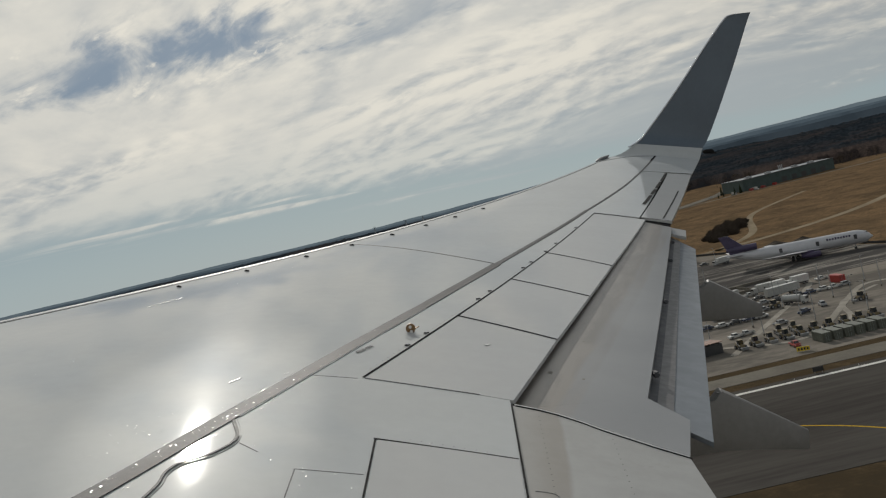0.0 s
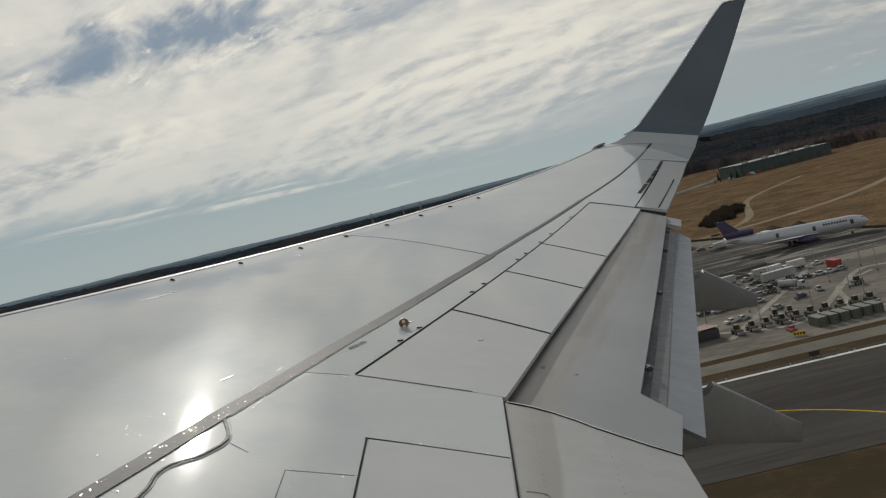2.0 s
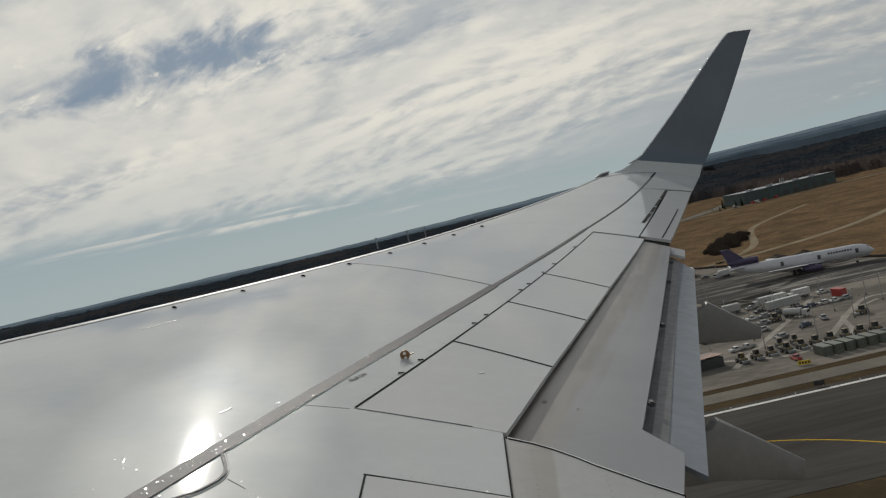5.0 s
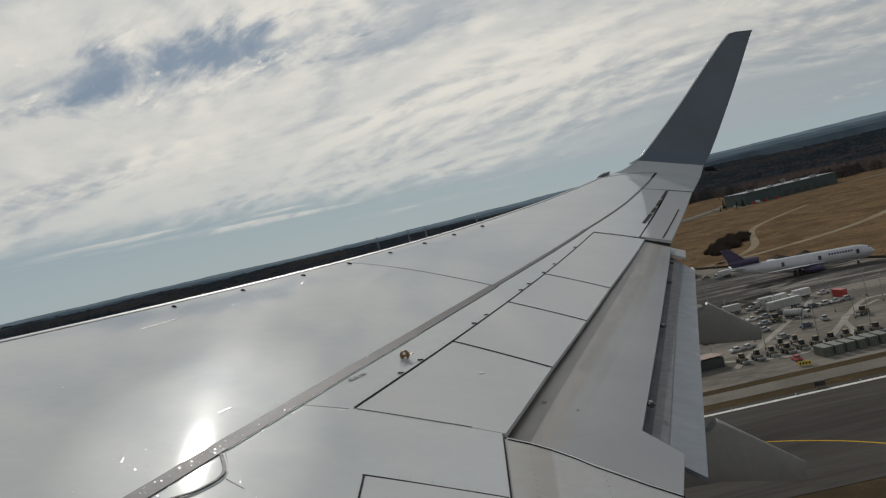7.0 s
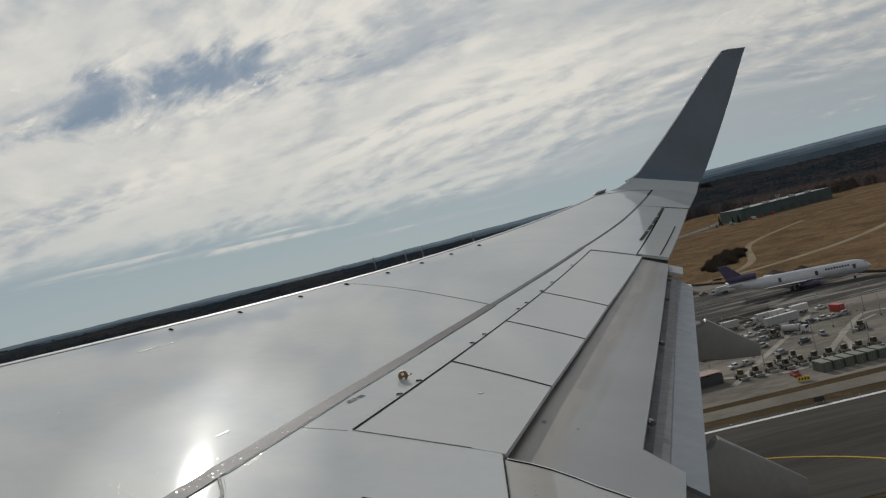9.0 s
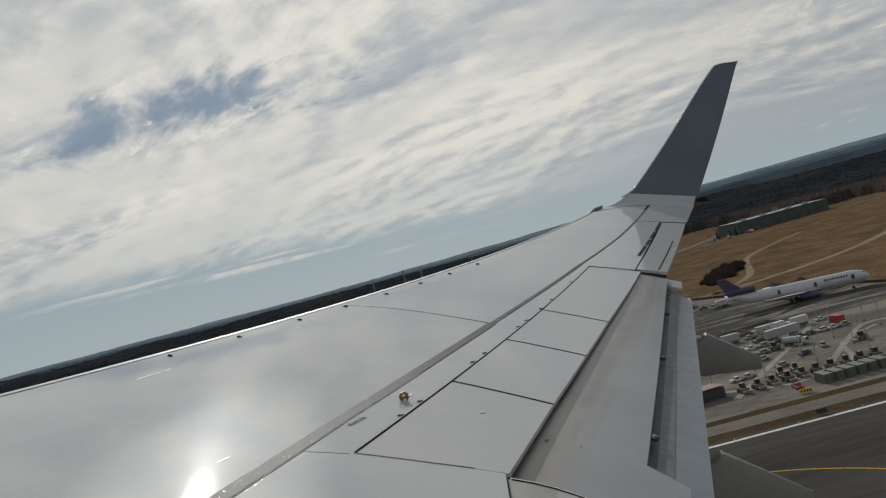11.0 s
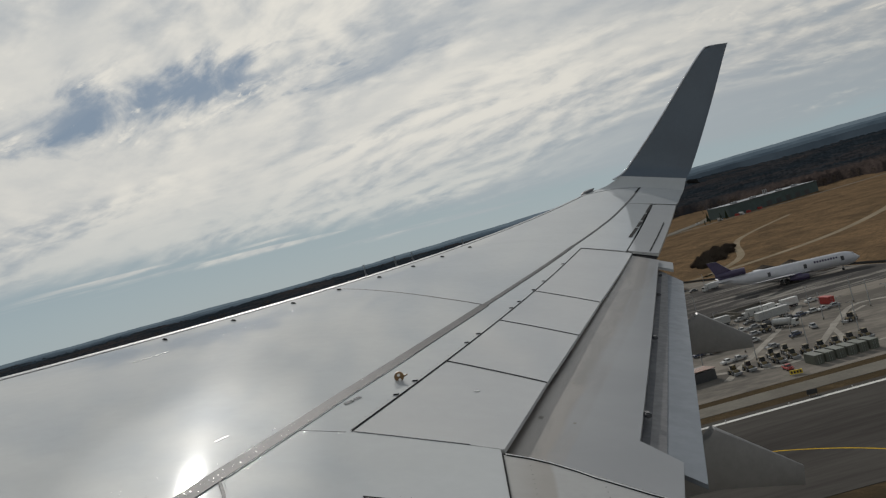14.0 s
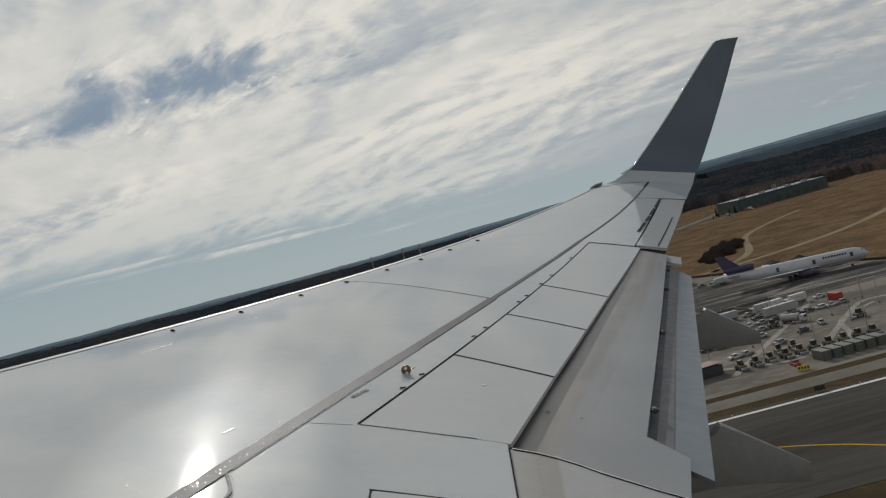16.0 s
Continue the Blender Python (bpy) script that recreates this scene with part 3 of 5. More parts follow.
# aileron with its tab
aileron = on_wing("aileron", ((11.30, -7.145), (15.28, -8.455), (15.42, -8.845), (11.22, -7.45)), PANEL, wing, "grey aileron with a small tab", lift=0.0, thick=0.03)
bm = bmesh.new()
strip(bm, [(11.32, -7.385), (13.66, -8.175)], 0.014, 0.003)
part("tab_joint", bm, GAP, aileron, "dark joint of the aileron tab")
bm = bmesh.new()
for a, b in ((12.26, 13.05), (13.14, 13.62), (13.71, 14.35), (14.44, 15.24)):
    strip(bm, [(a, -7.405 - (a - 12.29) * 0.344), (b, -7.405 - (b - 12.29) * 0.344)], 0.038, 0.004)
part("aileron_gap", bm, GAP, aileron, "dark broken gap before the aileron")


# dark end of the spar line and fine marks near the tip
bm = bmesh.new()
strip(bm, [(16.45, -8.48), (17.0, -8.69)], 0.03, 0.006)
part("spar_end", bm, GAP, wing, "dark slot at the end of the spar line")
bm = bmesh.new()
strip(bm, [(16.6, -7.72), (16.9, -8.2), (17.0, -8.66)], 0.009, 0.005)
part("tip_joint", bm, MARK, wing, "joint of the wing tip")
bm = bmesh.new()
strip(bm, [(15.3, -8.43), (15.44, -8.86)], 0.022, 0.006)
part("aileron_end_joint", bm, GAP, wing, "dark joint at the aileron's outer end")
bm = bmesh.new()
strip(bm, [(11.36, hinge(11.36)), (11.20, -7.13), (11.19, -7.46)], 0.009, 0.006)
part("aileron_inner_joint", bm, MARK, wing, "joint at the aileron's inner end")


def build_winglet():
    stations = [
        (17.05, -7.90, 0.49, -9.44, 0.46), (17.20, -8.41, 0.69, -9.55, 0.56), (17.32, -8.68, 0.94, -9.70, 0.76),
        (17.42, -9.22, 1.61, -9.96, 1.33), (17.60, -9.78, 2.35, -10.27, 2.03), (17.72, -10.15, 2.80, -10.52, 2.66), (17.745, -10.28, 2.875, -10.60, 2.86), (17.75, -10.40, 2.905, -10.63, 2.92)]
    smooth = smooth_line(stations)
    rings = []
    for n, (x, y0, z0, y1, z1) in enumerate(smooth):
        ring = []
        c = y0 - y1
        blend = max(0.0, 1 - n / 4)
        blend = blend * blend * (3 - 2 * blend)
        for side in (0, 1):
            for k in range(13):
                u = k / 12 if side == 0 else 1 - k / 12
                if side and k in (0, 12):
                    continue
                y = lerp(y0, y1, u)
                z = lerp(lerp(z0, z1, u), top(17.05, y) - 0.002, blend)
                bulge = 0.10 * c * math.sqrt(u) * (1 - u) * 2.0 * (0.06 * (1 - blend) if side == 0 else 1.0 - 0.6 * blend)
                ring.append(Vector((x + (bulge if side else -bulge) * (1 - 0.7 * blend), y, z - (0.8 * bulge * blend if side else 0.0))))
        rings.append(ring)
    bm = bmesh.new()
    loft(bm, rings[:5], False)
    part("winglet_root", bm, WING, wing, "pale root of the winglet", True)
    bm = bmesh.new()
    loft(bm, rings[4:])
    w = part("winglet", bm, WINGLET, wing, "dark blue-grey upswept winglet", True)
    bm = bmesh.new()
    pts = [Vector((q[0] - 0.004, q[1] + 0.008, q[2] + 0.004)) for q in smooth[3:-1]]
    for i, (p, q) in enumerate(zip(pts, pts[1:])):
        r = 0.015 * min(1, (len(pts) - 1 - i) / 5)
        tube(bm, p, q, r, r, 8)
    part("winglet_edge", bm, METAL, w, "bright bare metal edge", True)
    bm = bmesh.new()
    box(bm, (17.25, -9.66, 0.50), (0.08, 0.20, 0.07), bevel=0.02)
    tube(bm, (17.25, -9.68, 0.48), (17.25, -9.80, 0.47), 0.02, 0.008)
    part("tail_light", bm, GAP, w, "small dark light housing")
    bm = bmesh.new()
    rings = []
    for i in range(9):
        f = i / 8
        r = 0.062 * math.sin(math.pi * min(1, 0.12 + f * 0.86)) + 0.004
        p = Vector((lerp(16.62, 17.12, f), lerp(lead(16.62), -7.96, f) + 0.03, lerp(top(16.62, lead(16.62)), 0.515, f)))
        rings.append([p + Vector((0, math.cos(a) * r, math.sin(a) * r * 0.35)) for a in [2 * math.pi * k / 10 for k in range(10)]])
    loft(bm, rings)
    part("tip_light", bm, TAUPE, wing, "dark glass tip light in the leading edge", True)


build_winglet()


def build_fairing(x, y0, y1, z0, z1, depth, wide):
    """A canoe-shaped fairing of a flap track, pointing aft below the flap."""
    bm = bmesh.new()
    rings = []
    y_in = y0 + 1.5
    for f in (0, 0.2, 0.4, 0.6, 0.71, 0.768, 0.785, 0.81, 0.85, 0.9, 0.95, 0.98, 1.0):
        y = lerp(y_in, y1, f)
        if f < 0.775:
            t, b = lerp(z0 - 0.40, z0 - 0.05, f / 0.775), lerp(z0 - 0.5, z0 - depth, f / 0.775)
        else:
            t, b = lerp(z0, z1, (f - 0.775) / 0.225), lerp(z0 - depth, z1 - 0.10, max(0, f - 0.85) / 0.15)
        w = wide * (1 - 0.75 * max(0, f - 0.6) / 0.4) / 2
        ring = []
        for k in range(12):
            a = 2 * math.pi * k / 12
            ca, sa = math.cos(a), math.sin(a)
            ring.append(Vector((x + w * math.copysign(abs(ca) ** 0.5, ca), y, (t + b) / 2 + (t - b) / 2 * math.copysign(abs(sa) ** 0.5, sa))))
        rings.append(ring)
    loft(bm, rings)
    body = part("flap_track_fairing", bm, FAIRING, wing, "grey canoe-shaped flap track fairing", True)
    # thin tube added to catch the sun like the fairing's lit top edge
    bm = bmesh.new()
    ridge = [Vector((x - 0.025 + 0.015 * f, lerp(y0, y1, f), lerp(z0, z1, f) - 0.012)) for f in (0.06, 0.25, 0.97)]
    tube(bm, ridge[0], ridge[1], 0.003, 0.018, 8)
    tube(bm, ridge[1], ridge[2], 0.018, 0.012, 8)
    part("fairing_ridge", bm, FAIRING, body, "ridge added as the fairing's sunlit upper edge", True)


build_fairing(5.97, -6.26, -6.735, -1.015, -1.25, 0.325, 0.18)
build_fairing(8.97, -7.07, -7.585, -0.803, -1.04, 0.355, 0.18)

# vortex generators on the forward skin
for i in range(8):
    x = (7.61, 8.23, 8.89, 9.49, 10.11, 10.71, 11.30, 11.94)[i]
    y = lead(x) - 0.26
    bm = bmesh.new()
    box(bm, (x, y, top(x, y) + 0.006), (0.016, 0.075, 0.012), Matrix.Translation((x, y, 0)) @ Matrix.Rotation(radians(-52), 4, "Z") @ Matrix.Translation((-x, -y, 0)), taper=0.55, bevel=0.003)
    part("vortex_generator", bm, GAP, wing, "small dark vortex generator fin")

# brass tie-down fitting: a round plate with two bright lugs and a lever
bm = bmesh.new()
rx, ry = 6.03, -4.82
rz = top(rx, ry)
rc = Vector((rx, ry, rz + 0.018))
tube(bm, rc + Vector((-0.007, 0, 0)), rc + Vector((0.007, 0, 0)), 0.024, n=20)
ring_part = part("tie_down_fitting", bm, BRASS, wing, "upright round brass tie-down fitting with two bright lugs")
for dy, dz in ((0.002, 0.008), (-0.003, -0.015)):
    bm = bmesh.new()
    p = rc + Vector((-0.007, dy, dz))
    tube(bm, p, p + Vector((-0.004, 0, 0)), 0.008, 0.006, n=10)
    part("lug", bm, SCUFF, ring_part, "bright lug")
bm = bmesh.new()
tube(bm, (rx, ry - 0.024, rz + 0.018), (rx + 0.006, ry - 0.042, rz + 0.026), 0.0035, n=6)
part("lever", bm, BRASS, ring_part)

# fasteners in rows: rivet heads along the panel joints near the root
def rivets(name, lines, radius, material, lift=0.002, dome=0.4, stray=0.0):
    """Rivet heads along lines; stray scatters and tilts them, so that polished ones sparkle at random."""
    rng = random.Random(len(lines) * 17 + 3)
    bm = bmesh.new()
    for a, b, n in lines:
        for i in range(n):
            p = lerp(Vector(a), Vector(b), (i + 0.5 + rng.uniform(-4, 4) * stray) / n) + Vector((rng.gauss(0, 0.014), rng.gauss(0, 0.014))) * stray
            z = top(p.x, p.y) + lift
            r = radius * (1 - stray * rng.uniform(0.0, 0.65))
            tilt = Vector((rng.gauss(0, 0.16), rng.gauss(0, 0.16))) * stray
            ring = []
            for k in range(6):
                d = Vector((r * math.cos(k * math.pi / 3), r * math.sin(k * math.pi / 3)))
                ring.append(bm.verts.new((p.x + d.x, p.y + d.y, z + d.dot(tilt) + r * 0.1)))
            hub = bm.verts.new((p.x, p.y, z + r * (dome + 0.1)))
            for k in range(6):
                bm.faces.new((ring[k], ring[(k + 1) % 6], hub))
    ob = part(name, bm, material, wing)
    return tagged(ob, "rows of small rivet heads and specks", kind="stuff")


rivets("bright_rivet", [((4.20, -4.55), (4.19, -4.72), 9), ((3.7, -4.72), (4.42, -4.725), 16), ((4.50, -4.76), (4.43, -5.15), 12),
                        ((4.0, -4.545), (4.17, -4.55), 5), ((4.38, -4.36), (4.25, -4.45), 6), ((5.19, -4.43), (5.17, -4.62), 8),
                        ((4.6, -4.275), (5.2, -4.46), 14), ((4.66, -4.19), (5.3, -4.37), 12), ((4.66, -4.24), (5.3, -4.44), 18), ((4.05, -4.05), (4.62, -4.225), 16), ((4.0, -4.10), (4.55, -4.27), 12)], 0.0034, SPARK, dome=0.1, stray=1.0)
rivets("spark_rivet", [((7.55, -3.66), (8.46, -4.00), 22), ((4.45, -3.93), (4.60, -4.02), 7), ((4.95, -3.30), (5.3, -3.42), 5), ((4.30, -3.96), (4.52, -4.06), 8), ((4.42, -3.99), (4.5, -4.10), 5)], 0.0036, SPARK, dome=0.1, stray=1.0)
# polished specks added on the sealant band as sun sparkles
rivets("sealant_speck", [((3.9, -4.01), (4.64, -4.24), 36), ((4.64, -4.24), (5.30, -4.44), 36), ((5.3, -4.44), (5.9, -4.62), 8)], 0.0034, SPARK, lift=0.005, dome=0.1, stray=1.0)
rivets("dark_rivet", [((3.7, -5.262), (4.89, -5.316), 26), ((4.96, -5.30), (4.90, -5.42), 6), ((4.88, -5.44), (4.66, -5.72), 12),
                      ((3.7, -5.49), (4.72, -5.552), 22)], 0.0027, BEAD, -0.003, dome=0.06)
rivets("joint_rivet", [((5.14, -4.74), (5.06, -5.05), 7), ((4.505, -4.84), (4.44, -5.12), 8)], 0.0024, BEAD, 0.003, dome=0.06)
rivets("flap_rivet", [((5.08, -5.30), (5.03, -5.44), 7), ((5.00, -5.47), (4.80, -5.74), 11)], 0.0027, BEAD, -0.0495, dome=0.06)
rivets("skin_rivet", [((5.3, -4.66), (11.2, -6.57), 90)], 0.0035, MARK, 0.0005)

# painted stencil
tc = bpy.data.curves.new("no_step", "FONT")
tc.body, tc.size, tc.align_x, tc.align_y, tc.extrude = "NO STEP", 0.031, "CENTER", "CENTER", 0.0008
tc.space_character, tc.offset = 1.12, 0.0006
words = new("stencil", tc)
words.parent = wing
words.data.materials.append(MARK)
wx, wy, wa = 5.645, -4.620, radians(155)
along = Vector((math.cos(wa), math.sin(wa), 0))
along.z = (top(wx + 0.05 * along.x, wy + 0.05 * along.y) - top(wx, wy)) / 0.05
side = Vector((-math.sin(wa), math.cos(wa), 0))
side.z = (top(wx + 0.05 * side.x, wy + 0.05 * side.y) - top(wx, wy)) / 0.05
face = along.cross(side).normalized()
words.matrix_local = Matrix.Translation(Vector((wx, wy, top(wx, wy))) + face * 0.003) @ Matrix((along.normalized(), side.normalized(), face)).transposed().to_4x4() @ Matrix.Diagonal((1.08, 1.0, 1.0, 1.0))
tagged(words, "grey stencilled words NO STEP")
# small scuffs on the paint
bm = bmesh.new()
strip(bm, [(6.76, -3.30), (7.05, -3.42)], 0.0035, 0.002)
strip(bm, [(5.05, -4.15), (5.12, -4.18)], 0.004, 0.002)
strip(bm, [(5.835, -5.175), (5.855, -5.195)], 0.012, 0.004)
tagged(part("scuff", bm, SCUFF, wing), "pale scuffs in the paint", kind="stuff")

# ---- plain fuselage side that closes the place behind the window ----
fus = thing("fuselage", AIRCRAFT, "plain white airliner fuselage side at the wing root", "fuselage", kind="structure")
bm = bmesh.new()
loft(bm, [[Vector((-0.65 + r * math.cos(a), y, -0.35 + r * math.sin(a))) for a in [2 * math.pi * k / 48 for k in range(48)]]
          for y, r in ((-15.0, 0.9), (-13.5, 1.45), (-11.0, 1.8), (-8.0, 1.88), (4.0, 1.88), (9.0, 1.88), (12.0, 1.6), (13.6, 1.0), (14.2, 0.3))])
part("fuselage_skin", bm, HULL, fus, "", True)

# ---- the ground ----
def rise(x, y):
    """Height of the land: flat airfield, a low ridge ahead, hills far off."""
    r = math.hypot(x, y)
    if r < 1150:
        return 0.0
    az = math.degrees(math.atan2(y, x))
    far = min(1.0, (r - 1150) / 2600)
    n = noise.noise(Vector((x / 900, y / 900, 0.3))) + 0.5 * noise.noise(Vector((x / 330, y / 330, 2.1)))
    h = far * (38 + 12 * n) * max(0.55, min(1.2, 0.92 - 0.012 * az))
    if r < 2600:
        k = math.exp(-((r - 1750) / 330) ** 2) * max(0.0, min(1.0, (az + 14) / 14)) * max(0.0, min(1.0, (75 - az) / 20))
        h += 11 * k * (1 + 0.2 * n)
    return h


def build_ground():
    m = bpy.data.materials.new("winter_grass")
    m.use_nodes = True
    t = m.node_tree
    p = t.nodes["Principled BSDF"]
    at = node(t, "ShaderNodeTexCoord").outputs["Object"]
    streak = node(t, "ShaderNodeMapping", {"Vector": at, "Scale": (1.0, 0.5, 1.0), "Rotation": (0, 0, radians(18))}).outputs[0]
    a = noise_tex(t, streak, 0.012, 6, 0.6, 0.5)
    b = noise_tex(t, at, 0.035, 8, 0.68, 0.8)
    c = noise_tex(t, at, 1.2, 5, 0.7)
    x = node(t, "ShaderNodeSeparateXYZ", {0: at}).outputs[0]
    dry = mixed(t, ramp(t, b, 0.35, 0.65), (0.200, 0.131, 0.074, 1), (0.108, 0.075, 0.046, 1))
    mown = mixed(t, ramp(t, a, 0.38, 0.62), (0.082, 0.060, 0.035, 1), (0.050, 0.038, 0.024, 1))
    mown = mixed(t, ramp(t, b, 0.5, 0.72, 0.0, 0.7), mown, (0.112, 0.079, 0.044, 1))
    col = mixed(t, ramp(t, x, 250, 430), mown, dry)
    tuft = noise_tex(t, node(t, "ShaderNodeMapping", {"Vector": at, "Scale": (1.6, 0.6, 1.0)}).outputs[0], 0.5, 6, 0.72, 0.6)
    col = mixed(t, ramp(t, maths(t, "ADD", maths(t, "MULTIPLY", c, 0.4), maths(t, "MULTIPLY", tuft, 0.6)), 0.42, 0.60, 0.0, 0.75), col, (0.045, 0.036, 0.024, 1))
    t.links.new(col, p.inputs["Base Color"])
    p.inputs["Roughness"].default_value = 0.95
    p.inputs["Specular IOR Level"].default_value = 0.0
    n = node(t, "ShaderNodeBump", {"Height": c, "Strength": 0.6, "Distance": 0.15})
    t.links.new(n.outputs[0], p.inputs["Normal"])
    vs, fs = [(0, 0, 0)], []
    rr = [60 * i for i in range(1, 20)] + [1160 * 1.03 ** i for i in range(49)]
    na = 240
    for r in rr:
        for k in range(na):
            an = 2 * math.pi * k / na
            x, y = r * math.cos(an), r * math.sin(an)
            vs.append((x, y, rise(x, y)))
    for k in range(na):
        fs.append((0, 1 + k, 1 + (k + 1) % na))
    for i in range(len(rr) - 1):
        for k in range(na):
            p0, p1 = 1 + i * na + k, 1 + i * na + (k + 1) % na
            fs.append((p0, p0 + na, p1 + na, p1))
    me = bpy.data.meshes.new("ground")
    me.from_pydata(vs, [], fs)
    me.polygons.foreach_set("use_smooth", [True] * len(fs))
    me.materials.append(m)
    tagged(new("ground", me), "dry brown winter grass of the airfield", "ground", kind="structure")


build_ground()

ASPHALT = surface("worn_asphalt", (0.100, 0.094, 0.085), (0.056, 0.053, 0.050), 0.85, scale=0.045, fine=0.5, bump=0.2, stretch=(1, 0.4, 1), spec=0.0)
YARD = surface("gravel_yard", (0.207, 0.187, 0.161), (0.115, 0.106, 0.094), 0.9, scale=0.035, fine=0.4, bump=0.3, stretch=(1, 0.45, 1), mix=(0.40, 0.62), spec=0.0)
APRON = surface("mottled_apron", (0.230, 0.216, 0.193), (0.069, 0.065, 0.062), 0.9, scale=0.11, fine=0.45, bump=0.2, stretch=(1.6, 0.22, 1), mix=(0.36, 0.52), spec=0.0)
CONCRETE = surface("pale_concrete", (0.172, 0.160, 0.136), (0.128, 0.118, 0.102), 0.85, scale=0.08, fine=1.0, bump=0.2, spec=0.0)
DIRT = surface("pale_dirt", (0.240, 0.200, 0.144), (0.176, 0.144, 0.100), 0.95, scale=0.05, fine=0.6, spec=0.0)
DUST = surface("pale_dust", (0.31, 0.29, 0.255), (0.21, 0.195, 0.17), 0.95, scale=0.12, fine=0.8, spec=0.0)
RUNWAY = surface("worn_runway", (0.077, 0.072, 0.065), (0.046, 0.042, 0.039), 0.85, scale=0.06, fine=0.6, bump=0.2, stretch=(1, 0.12, 1), spec=0.0)
YELLOW = surface("yellow_marking", (0.50, 0.33, 0.03), (0.38, 0.25, 0.03), 0.7, scale=0.8, spec=0.0)
WHITE = surface("white_marking", (0.62, 0.61, 0.58), (0.5, 0.49, 0.46), 0.7, scale=0.8, spec=0.0)


def slab(name, pts, material, label, category, z=0.06, kind="structure"):
    """A flat layer of paving with its own low edge."""
    bm = bmesh.new()
    hi = [bm.verts.new((x, y, z)) for x, y in pts]
    lo = [bm.verts.new((x, y, -0.3)) for x, y in pts]
    bm.faces.new(hi)
    for i in range(len(pts)):
        j = (i + 1) % len(pts)
        bm.faces.new((hi[i], lo[i], lo[j], hi[j]))
    bmesh.ops.recalc_face_normals(bm, faces=bm.faces)
    ob = part(name, bm, material)
    return tagged(ob, label, category, kind=kind)


def ribbon(name, pts, width, material, label, category, z=0.1):
    """A road that follows a smooth line over the land."""
    pts = [Vector(p) for p in pts]
    line = []
    for i in range(len(pts) - 1):
        p0, p1, p2, p3 = pts[max(i - 1, 0)], pts[i], pts[i + 1], pts[min(i + 2, len(pts) - 1)]
        for k in range(10):
            u = k / 10
            line.append(0.5 * (2 * p1 + (p2 - p0) * u + (2 * p0 - 5 * p1 + 4 * p2 - p3) * u * u + (3 * p1 - p0 - 3 * p2 + p3) * u ** 3))
    line.append(pts[-1])
    bm = bmesh.new()
    rows = []
    for i, p in enumerate(line):
        d = (line[min(i + 1, len(line) - 1)] - line[max(i - 1, 0)]).normalized()
        n = Vector((-d.y, d.x)) * width / 2
        rows.append([bm.verts.new((q.x, q.y, rise(p.x, p.y) + dz)) for q, dz in ((p + n * 1.02, -0.3), (p + n, z), (p - n, z), (p - n * 1.02, -0.3))])
    for a, b in zip(rows, rows[1:]):
        for k in range(3):
            bm.faces.new((a[k], a[k + 1], b[k + 1], b[k]))
    bmesh.ops.recalc_face_normals(bm, faces=bm.faces)
    ob = part(name, bm, material)
    return tagged(ob, label, category, kind="structure")


slab("runway", [(-24, -900), (24, -900), (24, 900), (-24, 900)], ASPHALT, "dark grooved runway with white edge lines", "runway", 0.08)
for x in (-21.5, 21.5):
    slab("runway_line", [(x - 0.45, -900), (x + 0.45, -900), (x + 0.45, 900), (x - 0.45, 900)], WHITE, "white painted runway edge line", "marking", 0.09)
slab("crossing_runway", [(146, -900), (208, -900), (213, 900), (151, 900)], RUNWAY, "worn grey-brown runway with dark tyre marks beside the yard", "runway", 0.08)
slab("crossing_runway_line", [(204.0, -900), (205.4, -900), (210.4, 900), (209.0, 900)], WHITE, "white painted edge line of the runway", "marking", 0.09)
ribbon("taxi_line", [(196, -30), (183, -52), (175, -64), (164, -74), (146, -84)], 0.45, YELLOW, "yellow painted taxi line curving off the runway", "marking", 0.09)
slab("service_road", [(213.5, -500), (222, -500), (228, 500), (219, 500)], CONCRETE, "pale concrete service road", "road", 0.10)
slab("yard", [(231, -420), (370, -420), (378, -189), (430, -176), (447, -163), (500, -137), (640, -90), (700, 200), (228, 260)], YARD, "bare grey gravel yard with pale wheel tracks", "yard", 0.06)
slab("apron", [(340, -210), (377, -188), (428, -175), (446, -162), (455, -110), (400, -95), (345, -110)], APRON, "dark worn parking apron", "apron", 0.09)
ribbon("dirt_track", [(500, -120), (520, -190), (560, -255), (640, -330), (760, -420)], 7, DIRT, "pale dirt track through the dry field", "track")
ribbon("field_track", [(505, -150), (560, -190), (700, -240), (820, -330)], 5, DIRT, "narrow pale track through the dry field", "track")
for k in range(3):
    y = -120 - k * 30
    ribbon("wheel_track", [(246, y + 14), (262, y + 6), (285, y - 2), (300, y - 20)], 1.6, DUST, "pale dusty wheel track on the yard", "track", 0.13)
ribbon("long_track", [(246, -74), (258, -82), (283, -99), (318, -123), (336, -132), (352, -131)], 2.2, DUST, "pale dusty wheel track across the yard", "track", 0.13)
ribbon("curved_track", [(262, -70), (249, -86), (248, -95), (255, -103), (288, -125), (306, -139), (304, -150)], 2.2, DUST, "pale curved wheel track on the yard", "track", 0.14)
ribbon("edge_track", [(252, -90), (247, -110), (245, -150), (246, -190)], 1.8, DUST, "pale wheel track along the yard's edge", "track", 0.15)
ribbon("highway", [(560, 420), (760, 40), (900, -160), (1080, -330), (1330, -470), (1500, -700), (1600, -1100)], 20, CONCRETE, "pale divided highway curving through the woods", "highway", 0.5)

